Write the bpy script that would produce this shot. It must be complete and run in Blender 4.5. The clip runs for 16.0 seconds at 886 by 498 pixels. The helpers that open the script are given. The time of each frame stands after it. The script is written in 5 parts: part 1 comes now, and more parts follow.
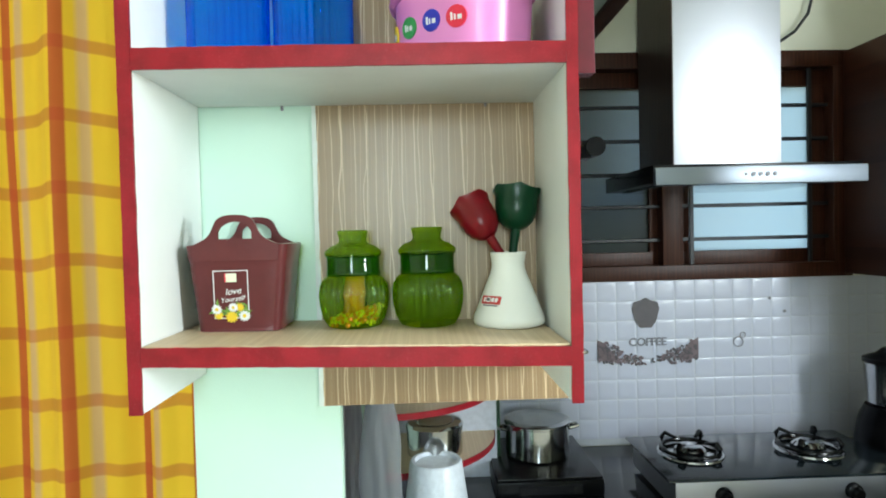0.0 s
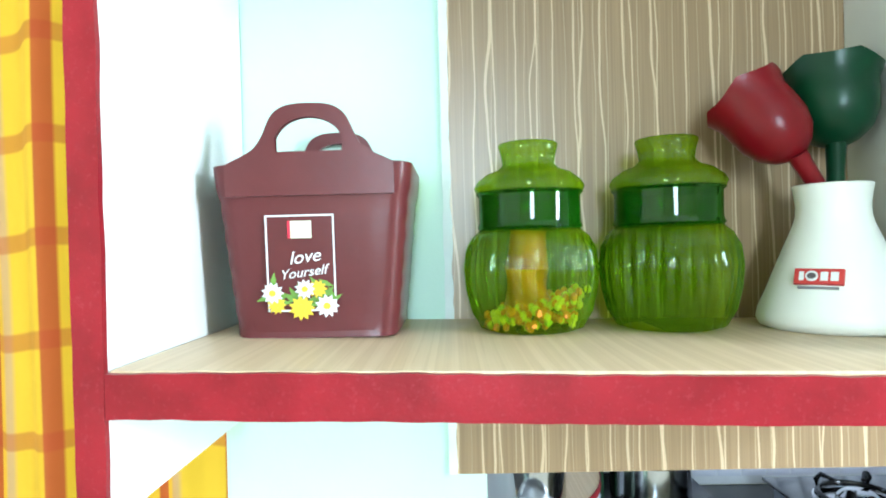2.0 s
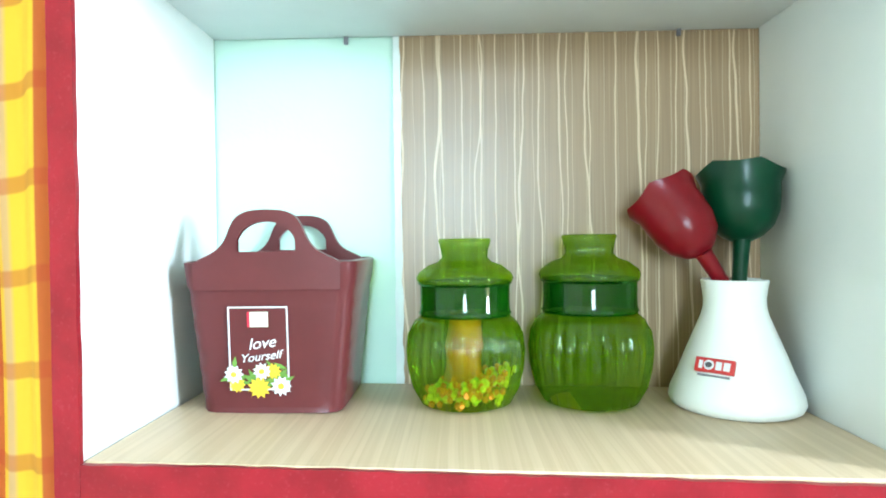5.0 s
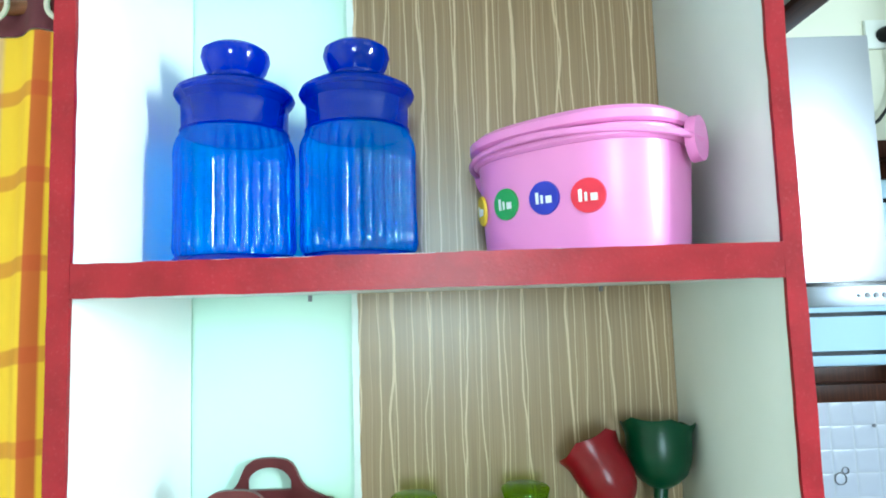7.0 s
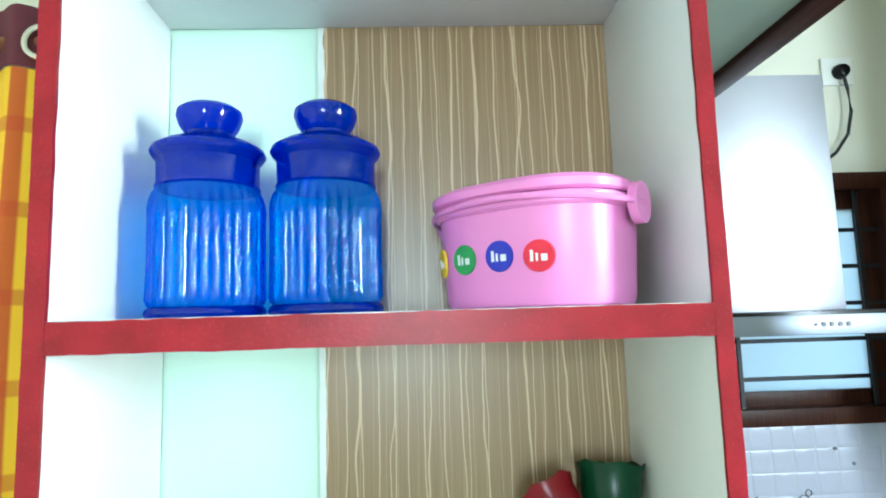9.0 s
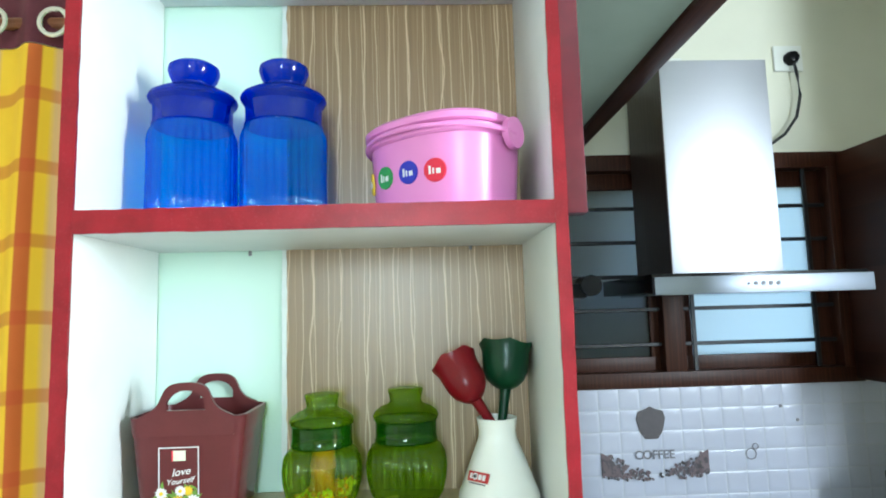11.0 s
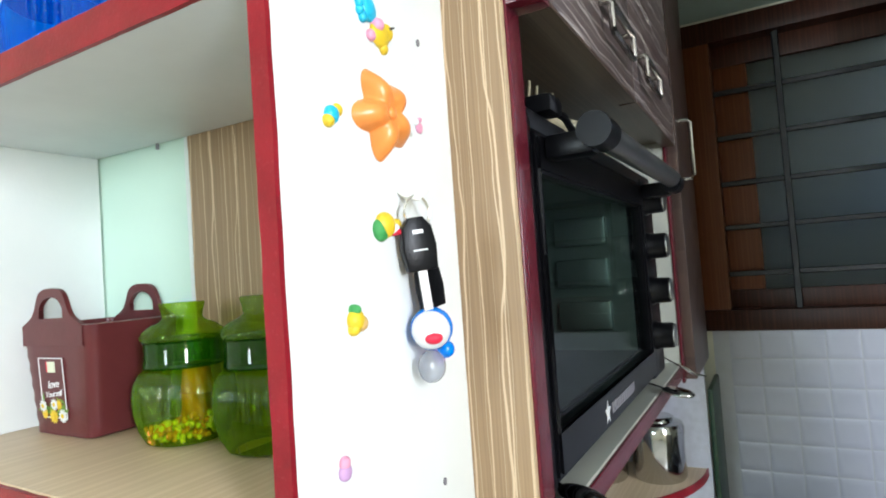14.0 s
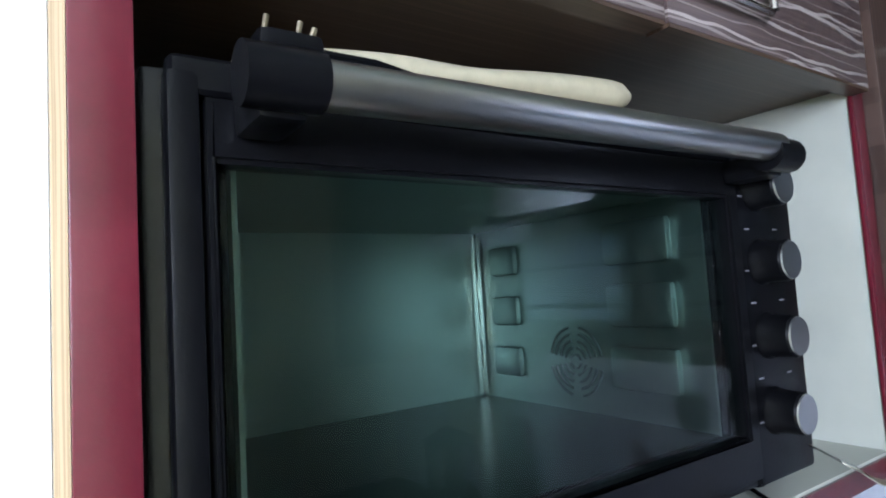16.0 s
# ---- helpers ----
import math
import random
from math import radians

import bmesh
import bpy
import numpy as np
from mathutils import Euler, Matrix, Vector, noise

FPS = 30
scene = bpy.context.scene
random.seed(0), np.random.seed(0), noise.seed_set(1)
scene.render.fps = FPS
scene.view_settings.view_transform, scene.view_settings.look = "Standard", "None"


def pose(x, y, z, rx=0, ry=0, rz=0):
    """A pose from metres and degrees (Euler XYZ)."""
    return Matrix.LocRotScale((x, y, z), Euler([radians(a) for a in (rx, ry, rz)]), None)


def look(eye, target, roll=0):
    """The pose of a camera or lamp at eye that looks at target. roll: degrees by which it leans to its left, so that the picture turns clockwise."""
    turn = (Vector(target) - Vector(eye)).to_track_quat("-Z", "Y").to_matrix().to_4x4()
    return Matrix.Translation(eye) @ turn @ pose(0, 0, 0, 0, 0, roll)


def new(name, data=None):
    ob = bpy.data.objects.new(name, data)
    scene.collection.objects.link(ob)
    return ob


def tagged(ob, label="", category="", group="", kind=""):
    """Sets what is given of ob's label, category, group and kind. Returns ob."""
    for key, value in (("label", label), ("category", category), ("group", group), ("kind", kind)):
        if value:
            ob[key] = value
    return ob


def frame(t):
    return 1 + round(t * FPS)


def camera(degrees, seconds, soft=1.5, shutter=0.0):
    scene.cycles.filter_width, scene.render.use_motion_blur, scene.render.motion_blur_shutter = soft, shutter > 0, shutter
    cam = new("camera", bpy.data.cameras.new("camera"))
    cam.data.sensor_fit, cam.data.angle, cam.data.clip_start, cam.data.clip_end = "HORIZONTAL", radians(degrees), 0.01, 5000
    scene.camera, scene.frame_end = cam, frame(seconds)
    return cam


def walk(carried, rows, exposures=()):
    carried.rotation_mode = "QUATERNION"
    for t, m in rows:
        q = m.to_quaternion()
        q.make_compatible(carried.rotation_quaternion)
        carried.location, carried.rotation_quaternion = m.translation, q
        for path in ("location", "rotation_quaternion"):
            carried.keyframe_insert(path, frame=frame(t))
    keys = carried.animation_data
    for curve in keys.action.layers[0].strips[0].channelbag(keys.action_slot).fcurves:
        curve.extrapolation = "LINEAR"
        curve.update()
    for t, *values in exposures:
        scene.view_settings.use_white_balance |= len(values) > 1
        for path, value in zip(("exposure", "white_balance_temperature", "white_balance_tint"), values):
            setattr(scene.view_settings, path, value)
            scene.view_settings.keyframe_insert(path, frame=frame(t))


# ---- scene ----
cam = camera(73.7, 16.0, soft=1.9)
METRES, EYE, TILT, LEAN, TURN = 2.2, 1.6, 0.0, 0.0, -1.9
ROWS = [
    (0.0, 0.0, 0.0, 0.0, -0.03, -1.39, 1.34),
    (0.5, -0.005, 0.0076, -0.0012, 0.33, -1.21, 1.22),
    (1.0, -0.0253, 0.0531, -0.0053, 0.96, -0.8, 1.31),
    (1.5, -0.0503, 0.113, -0.0155, 1.94, -0.41, 1.17),
    (2.0, -0.0697, 0.1646, -0.0265, 2.97, -0.3, 1.44),
    (2.5, -0.0646, 0.179, -0.0237, 3.24, -0.5, 2.28),
    (3.0, -0.062, 0.1766, -0.024, 3.46, -0.52, 2.51),
    (5.5, -0.0446, 0.1361, 0.0246, 3.54, -0.67, 0.48),
    (6.0, -0.0423, 0.1295, 0.0529, 3.38, 0.93, 0.83),
    (6.5, -0.0371, 0.117, 0.0737, 3.26, 3.2, 1.39),
    (7.0, -0.0312, 0.1129, 0.078, 1.98, 4.94, 1.75),
    (7.5, -0.0229, 0.1155, 0.0765, 0.41, 6.21, 1.91),
    (8.0, -0.0222, 0.1122, 0.0769, 0.01, 6.39, 1.74),
    (8.5, -0.028, 0.1078, 0.0902, -0.08, 6.58, 1.72),
    (11.0, 0.0104, 0.0316, 0.0441, -0.2, 6.1, 1.58),
    (11.5, 0.0161, 0.0193, 0.0123, -0.33, 5.31, 1.23),
    (12.0, 0.0599, 0.0263, -0.003, 1.93, 4.22, 1.03),
    (12.5, 0.1048, 0.0363, -0.0038, 6.19, 3.38, 1.07),
    (13.0, 0.1396, 0.0581, -0.0076, 12.6, 1.2, 2.04),
    (13.5, 0.1562, 0.1237, -0.0001, 20.65, 1.68, 3.37),
    (14.0, 0.1678, 0.1893, 0.008, 30.81, 2.38, 4.01),
    (14.5, 0.1983, 0.2369, 0.0144, 41.94, 3.55, 3.86),
    (15.0, 0.237, 0.2751, 0.0082, 51.66, 4.28, 3.67),
    (15.5, 0.2387, 0.3255, 0.0053, 53.92, 4.24, 3.62),
    (16.0, 0.2248, 0.3799, 0.012, 58.21, 4.31, 3.53),
]
EXPOSURES = [
    (0.0, -0.60, 6150, 7), (1.0, -0.32, 5950, 6), (1.5, 0.02, 5350, 0), (2.0, 0.0, 5500, 8), (2.5, 0.0, 5550, 6), (3.0, -0.06, 5550, 9),
    (5.5, 0.18, 5300, 4), (6.0, 0.0, 5250, 1), (6.5, -0.12, 5300, -1), (7.5, -0.22, 5400, 0), (8.5, -0.26, 5500, 3), (11.0, -0.42, 5700, 8),
    (12.0, -0.54, 5650, 11), (12.5, -0.58, 5750, 13), (13.0, -0.66, 5900, 17), (13.5, -0.64, 6200, 18), (14.0, -0.64, 6050, 16), (14.5, -0.68, 6000, 14),
    (15.0, -0.72, 5850, 15), (15.5, -0.65, 5650, 15), (16.0, 0.04, 5400, 19),
]
walk(cam, [(t, pose(0, 0, EYE, TILT, LEAN, TURN) @ pose(METRES * x, METRES * y, METRES * z, 90 + pitch, roll, yaw)) for t, x, y, z, yaw, pitch, roll in ROWS], EXPOSURES)

# ---- world and lights ----
world = bpy.data.worlds.new("sky")
scene.world = world
world.use_nodes = True
sky = world.node_tree.nodes.new("ShaderNodeTexSky")
sky.sky_type, sky.sun_disc, sky.sun_elevation, sky.sun_rotation = "NISHITA", False, radians(40), radians(120)
world.node_tree.links.new(sky.outputs[0], world.node_tree.nodes["Background"].inputs[0])
world.node_tree.nodes["Background"].inputs[1].default_value = 1.5


def area(name, m, sx, sy, watts, colour):
    data = bpy.data.lights.new(name, "AREA")
    data.shape, data.size, data.size_y, data.energy, data.color = "RECTANGLE", sx, sy, watts, colour
    ob = new(name, data)
    ob.matrix_world = m
    return ob


# daylight in the openings of the front room: a balcony door at the side, a window behind
area("door_daylight", look((2.36, -0.75, 1.98), (0.2, 0.7, 1.65)), 0.30, 1.0, 108, (0.93, 1.0, 1.0))
area("window_daylight", look((-0.13, -2.12, 1.87), (0.0, 0.7, 1.65)), 0.40, 0.8, 44, (0.84, 1.0, 0.98))


# ---- materials ----
class Mat:
    """A node material with a Principled shader, and short ways to add nodes."""

    def __init__(self, name, colour, rough=0.5, metal=0.0, **more):
        self.m = bpy.data.materials.new(name)
        self.m.use_nodes = True
        self.t = self.m.node_tree
        self.p = self.t.nodes["Principled BSDF"]
        self.p.inputs["Base Color"].default_value = (*colour, 1)
        self.p.inputs["Roughness"].default_value = rough
        self.p.inputs["Metallic"].default_value = metal
        for k, v in more.items():
            self.p.inputs[k.replace("_", " ")].default_value = v

    def node(self, kind, operation="", blend="", **values):
        n = self.t.nodes.new("ShaderNode" + kind)
        if operation:
            n.operation = operation
        if blend:
            n.blend_type = blend
        for k, v in values.items():
            n.inputs[k.replace("_", " ")].default_value = v
        return n

    def link(self, a, b):
        self.t.links.new(a, b)

    def coords(self, sx=1, sy=1, sz=1):
        c, m = self.node("TexCoord"), self.node("Mapping", Scale=(sx, sy, sz))
        self.link(c.outputs["Object"], m.inputs["Vector"])
        return m.outputs[0]

    def noise(self, scale, stretch=(1, 1, 1), detail=4.0, rough=0.55, vector=None):
        n = self.node("TexNoise", Scale=scale, Detail=detail, Roughness=rough)
        self.link(vector or self.coords(*stretch), n.inputs["Vector"])
        return n.outputs[0]

    def ramp(self, value, stops):
        r = self.t.nodes.new("ShaderNodeValToRGB")
        while len(r.color_ramp.elements) < len(stops):
            r.color_ramp.elements.new(0.5)
        for e, (at, c) in zip(r.color_ramp.elements, stops):
            e.position, e.color = at, (*c, 1)
        self.link(value, r.inputs[0])
        return r.outputs[0]

    def math(self, operation, a, b=None):
        n = self.node("Math", operation=operation)
        for k, v in enumerate((a, b)):
            if v is None:
                continue
            if isinstance(v, (int, float)):
                n.inputs[k].default_value = v
            else:
                self.link(v, n.inputs[k])
        return n.outputs[0]

    def mix(self, fac, a, b, blend="MIX"):
        n = self.node("MixRGB", blend=blend)
        for k, v in enumerate((fac, a, b)):
            if isinstance(v, (int, float)):
                n.inputs[k].default_value = v
            elif isinstance(v, tuple):
                n.inputs[k].default_value = (*v, 1)
            else:
                self.link(v, n.inputs[k])
        return n.outputs[0]

    def colour(self, socket):
        self.link(socket, self.p.inputs["Base Color"])
        return self

    def rough(self, socket):
        self.link(socket, self.p.inputs["Roughness"])
        return self

    def bump(self, socket, strength=0.2, distance=0.002):
        b = self.node("Bump", Strength=strength, Distance=distance)
        self.link(socket, b.inputs["Height"])
        self.link(b.outputs[0], self.p.inputs["Normal"])
        return self


def painted(name, colour, rough=0.5, vary=0.1, scale=6.0, grain=180.0, bump=0.15):
    m = Mat(name, colour, rough)
    dark = tuple(c * (1 - vary) for c in colour)
    big = m.ramp(m.noise(scale), [(0.35, dark), (0.65, colour)])
    m.bump(m.noise(grain, detail=2.0), bump, 0.001)
    return m.colour(big)


def lined_wood(name, base, dark, line, across, along, rough=0.4, gap=0.013, bold=0.065, sway=0.012, share=0.75):
    """A laminate with fine grain and long wavy pale lines; across and along name its axes."""
    m = Mat(name, base, rough)
    c, sep3 = m.node("TexCoord"), m.node("SeparateXYZ")
    m.link(c.outputs["Object"], sep3.inputs[0])
    axes = dict(zip("xyz", sep3.outputs))
    u, v = axes[across], axes[along]

    def wander(su, sv, shift, detail=2.0):
        k = m.node("CombineXYZ")
        m.link(m.math("MULTIPLY", u, su), k.inputs[0]), m.link(m.math("MULTIPLY", v, sv), k.inputs[1])
        k.inputs[2].default_value = shift
        n = m.node("TexNoise", Scale=1.0, Detail=detail, Roughness=0.5)
        m.link(k.outputs[0], n.inputs["Vector"])
        return n.outputs[0]

    fine = wander(600, 6, 0.0, 5.0)
    tone = m.mix(m.math("MULTIPLY", wander(40, 1.5, 4.0), 0.7), m.ramp(fine, [(0.35, dark), (0.65, base)]), dark)
    for k, (wide, thick, fade) in enumerate(((1.0, 1.0, share), (1.9, 1.5, share), (0.62, 0.5, share * 0.55))):
        bent = m.math("ADD", u, m.math("MULTIPLY", m.math("SUBTRACT", wander(24 / wide, 7.0, 7.7 + 3.1 * k), 0.5), sway * wide))
        vor = m.t.nodes.new("ShaderNodeTexVoronoi")
        vor.voronoi_dimensions, vor.feature = "1D", "DISTANCE_TO_EDGE"
        vor.inputs["Scale"].default_value = 1.0
        m.link(m.math("ADD", m.math("MULTIPLY", bent, 1 / (gap * wide * 1.6)), 11.3 * k), vor.inputs["W"])
        limit = m.math("MULTIPLY", wander(60, 3, 1.5 + k), bold * thick / wide)
        tone = m.mix(m.math("MULTIPLY", m.math("LESS_THAN", vor.outputs["Distance"], limit), fade), tone, line)
    relief = m.math("ADD", m.math("MULTIPLY", m.noise(26, detail=3.0), 3.0), fine)
    return m.colour(tone).bump(relief, 0.10, 0.0006)


def tinted(name, colour, body, share=0.3, rough=0.06, edge=0.40, gloss=0.06):
    """Clear coloured plastic: a tinted see-through shell with some body colour and a gloss."""
    m = Mat(name, colour)
    t = m.t
    clear, solid, shiny = m.node("BsdfTransparent"), m.node("BsdfDiffuse"), m.node("BsdfGlossy")
    clear.inputs[0].default_value, solid.inputs[0].default_value = (*colour, 1), (*body, 1)
    shiny.inputs["Roughness"].default_value = rough
    face = m.node("LayerWeight")
    fres = m.math("ADD", m.math("MULTIPLY", m.math("POWER", face.outputs["Facing"], 4.0), edge), gloss)
    a, b, glow, both = m.node("MixShader"), m.node("MixShader"), m.node("BsdfTranslucent"), m.node("MixShader")
    a.inputs[0].default_value = share
    glow.inputs[0].default_value = (*body, 1)
    m.link(solid.outputs[0], both.inputs[1]), m.link(glow.outputs[0], both.inputs[2])
    m.link(clear.outputs[0], a.inputs[1]), m.link(both.outputs[0], a.inputs[2])
    m.link(fres, b.inputs[0]), m.link(a.outputs[0], b.inputs[1]), m.link(shiny.outputs[0], b.inputs[2])
    m.link(b.outputs[0], t.nodes["Material Output"].inputs[0])
    return m


def metal(name, colour=(0.6, 0.6, 0.6), rough=0.22, stretch=(1, 1, 1), brushed=0.1):
    m = Mat(name, colour, rough, 1.0)
    n = m.noise(60, stretch, 5.0)
    m.rough(m.math("ADD", m.math("MULTIPLY", n, brushed), rough))
    return m


WHITE = painted("white_laminate", (0.80, 0.82, 0.80), 0.45, 0.05, 9)
sm = WHITE
spots = sm.ramp(sm.noise(38, detail=1.0), [(0.79, (1, 1, 1)), (0.81, (0.6, 0.57, 0.53))])
sm.colour(sm.mix(1.0, sm.ramp(sm.noise(7), [(0.35, (0.74, 0.77, 0.75)), (0.65, (0.80, 0.82, 0.81))]), spots, "MULTIPLY"))
# darker cream copy of the white laminate: the oven niche's shade as colour
NICHEW = painted("shaded_niche_laminate", (0.48, 0.49, 0.43), 0.5, 0.1, 8)
GREYW = painted("shelf_underside", (0.70, 0.72, 0.72), 0.5, 0.08, 10)
RED = painted("red_paint", (0.30, 0.007, 0.012), 0.34, 0.3, 25, 300, 0.15)
RED.colour(RED.mix(RED.ramp(RED.noise(430, (1, 1, 1), 3.0), [(0.58, (0, 0, 0)), (0.82, (0.17, 0.17, 0.17))]), RED.ramp(RED.noise(30), [(0.35, (0.205, 0.008, 0.014)), (0.65, (0.285, 0.011, 0.020))]), (0.52, 0.15, 0.17)))
MINT = painted("mint_wall_paint", (0.60, 0.80, 0.68), 0.55, 0.06, 3, 220)
CREAM = painted("cream_wall_paint", (0.78, 0.76, 0.62), 0.6, 0.06, 2.5, 220)
PLAIN = painted("ceiling_paint", (0.8, 0.8, 0.76), 0.7, 0.05, 2)
LOFT = painted("loft_green_paint", (0.42, 0.52, 0.45), 0.7, 0.1, 4)
ZEBRA = lined_wood("lined_laminate", (0.365, 0.245, 0.135), (0.265, 0.172, 0.092), (0.68, 0.52, 0.34), "x", "z", 0.33, 0.0115)
ZEBRA.p.inputs["Specular IOR Level"].default_value = 0.46
ZEDGE = lined_wood("pale_edge_laminate", (0.50, 0.37, 0.22), (0.40, 0.28, 0.16), (0.66, 0.51, 0.32), "y", "z", 0.35, 0.004, 0.15, 0.002, 0.5)
DARKZ = lined_wood("dark_lined_laminate", (0.125, 0.088, 0.080), (0.065, 0.043, 0.040), (0.40, 0.345, 0.32), "z", "y", 0.35, 0.017, 0.10, 0.030)
DARKV = lined_wood("dark_plain_laminate", (0.060, 0.036, 0.028), (0.032, 0.019, 0.015), (0.095, 0.06, 0.048), "y", "z", 0.38, 0.008, 0.2, 0.008, 0.5)
SHELFTOP = lined_wood("beige_shelf_laminate", (0.64, 0.49, 0.31), (0.58, 0.435, 0.27), (0.70, 0.55, 0.37), "x", "y", 0.42, 0.008, 0.25, 0.004, 0.4)
MAROON = painted("maroon_paint", (0.115, 0.011, 0.021), 0.27, 0.25, 20, 260, 0.08)
# brighter orange copy of the window wood; the light falling on it is painted in
JAMB = lined_wood("lit_window_wood", (0.150, 0.045, 0.014), (0.095, 0.028, 0.009), (0.17, 0.056, 0.020), "x", "z", 0.4, 0.008, 0.2, 0.006, 0.4)
NICHE = lined_wood("dark_niche_wood", (0.095, 0.056, 0.034), (0.050, 0.029, 0.018), (0.11, 0.07, 0.05), "x", "y", 0.4, 0.009, 0.12, 0.006, 0.4)
BROWN = lined_wood("brown_window_wood", (0.055, 0.017, 0.008), (0.026, 0.008, 0.004), (0.075, 0.024, 0.012), "x", "z", 0.4, 0.01, 0.2, 0.006, 0.4)
ORANGEWOOD = lined_wood("varnished_wood", (0.25, 0.085, 0.035), (0.17, 0.055, 0.02), (0.30, 0.11, 0.05), "z", "x", 0.35, 0.006, 0.2, 0.004, 0.4)
TILE = painted("white_wall_tile", (0.52, 0.53, 0.62), 0.28, 0.05, 4, 30, 0.12)
GROUT = painted("tile_grout", (0.55, 0.56, 0.60), 0.8, 0.1, 20)
GRANITE = Mat("black_granite", (0.012, 0.012, 0.014), 0.12)
GRANITE.colour(GRANITE.ramp(GRANITE.noise(260, detail=2.0), [(0.6, (0.010, 0.010, 0.012)), (0.78, (0.06, 0.06, 0.065))]))
STEEL = metal("stainless_steel", (0.52, 0.52, 0.52), 0.09, (1, 1, 1), 0.06)
BRUSHED = metal("brushed_steel", (0.54, 0.55, 0.61), 0.38, (0.05, 1, 1), 0.14)
PANELM = metal("grey_brushed_steel", (0.24, 0.265, 0.31), 0.4, (0.05, 1, 1), 0.1)
CHROME = metal("chrome", (0.7, 0.68, 0.64), 0.12)
BLACKP = painted("black_plastic", (0.004, 0.004, 0.005), 0.3, 0.3, 30, 400, 0.1)
BLACKM = painted("black_enamel", (0.005, 0.005, 0.006), 0.24, 0.3, 12, 60, 0.02)
OVENIN = metal("oven_lining", (0.285, 0.325, 0.31), 0.39, (1, 1, 1), 0.12)
IRON = painted("iron_bars", (0.010, 0.010, 0.012), 0.5, 0.3, 30)
WHITEP = Mat("white_plastic", (0.80, 0.80, 0.74), 0.35)
WHITEP.bump(WHITEP.noise(40), 0.05)
for glossy_mat, level in ((RED, 0.25),):
    glossy_mat.p.inputs["Specular IOR Level"].default_value = level
PINK = painted("pink_plastic", (0.78, 0.25, 0.58), 0.33, 0.05, 12, 90, 0.05)
BAG = painted("maroon_plastic", (0.112, 0.024, 0.025), 0.3, 0.15, 25, 150, 0.1)
TRED = painted("red_tulip_plastic", (0.19, 0.004, 0.009), 0.28, 0.2, 30)
TGREEN = painted("green_tulip_plastic", (0.004, 0.040, 0.015), 0.3, 0.2, 30)
for glossy_mat in (BAG, TRED, TGREEN):
    glossy_mat.p.inputs["Specular IOR Level"].default_value = 0.28
GREEN = tinted("green_clear_plastic", (0.60, 0.76, 0.0), (0.20, 0.40, 0.0), 0.20, 0.02, 0.34, 0.030)
GREEND = tinted("green_lid_plastic", (0.17, 0.46, 0.015), (0.025, 0.16, 0.004), 0.30, 0.02, 0.32, 0.034)
BLUE = tinted("blue_clear_plastic", (0.0, 0.56, 0.97), (0.0, 0.30, 0.88), 0.24, 0.02, 0.32, 0.036)
BLUED = tinted("blue_lid_plastic", (0.0, 0.10, 0.74), (0.0, 0.05, 0.58), 0.36, 0.03, 0.32, 0.040)
BLACKP.p.inputs["Specular IOR Level"].default_value = 0.14
DARKV.p.inputs["Specular IOR Level"].default_value = 0.35
for wood in (BROWN, JAMB):
    wood.p.inputs["Specular IOR Level"].default_value = 0.2
BLACKM.p.inputs["Specular IOR Level"].default_value = 0.35
GLASSM = tinted("clear_glass", (0.78, 0.85, 0.83), (0.02, 0.025, 0.025), 0.02, 0.02, 0.22, 0.022)
FILMY = tinted("clear_plastic_bag", (0.82, 0.84, 0.88), (0.6, 0.62, 0.66), 0.35, 0.25)
FROST = Mat("frosted_glass", (0.06, 0.07, 0.065), 0.3)
tr, ad = FROST.node("BsdfTranslucent"), FROST.node("MixShader")
tr.inputs[0].default_value, ad.inputs[0].default_value = (0.88, 0.93, 0.88, 1), 0.78
FROST.link(FROST.p.outputs[0], ad.inputs[1]), FROST.link(tr.outputs[0], ad.inputs[2])
FROST.link(ad.outputs[0], FROST.t.nodes["Material Output"].inputs[0])
FROST.p.inputs["Specular IOR Level"].default_value = 0.25
FROST.bump(FROST.noise(90), 0.3)


def flat(name, colour, rough=0.5):
    return painted(name, colour, rough, 0.12, 60, 300, 0.1)


INK = flat("dark_print", (0.085, 0.072, 0.078))
INKB = flat("brown_print", (0.17, 0.12, 0.13))
INKG = flat("grey_print", (0.20, 0.19, 0.21))
PWHITE, PYELLOW, PORANGE = flat("white_print", (0.8, 0.8, 0.8)), flat("yellow_print", (0.8, 0.55, 0.02)), flat("orange_plastic", (0.88, 0.29, 0.06), 0.3)
PGREEN, PBLUE, PRED, PPINK = flat("green_print", (0.05, 0.33, 0.08)), flat("blue_print", (0.02, 0.03, 0.45)), flat("red_print", (0.72, 0.015, 0.05)), flat("pink_print", (0.8, 0.35, 0.5))
SKYB = flat("light_blue_plastic", (0.02, 0.50, 0.75), 0.35)
BLUEBALL = flat("blue_ball_plastic", (0.0, 0.20, 0.75), 0.25)
GREENB = flat("green_board", (0.012, 0.05, 0.02), 0.4)
PAPER = flat("cream_cloth", (0.47, 0.42, 0.29), 0.85)

# checked curtain cloth: yellow with mauve and red stripes and ochre bands
CLOTH = Mat("checked_curtain_cloth", (0.8, 0.5, 0.02), 0.85)
geo = CLOTH.node("TexCoord")
sep = CLOTH.node("SeparateXYZ")
CLOTH.link(geo.outputs["UV"], sep.inputs[0])


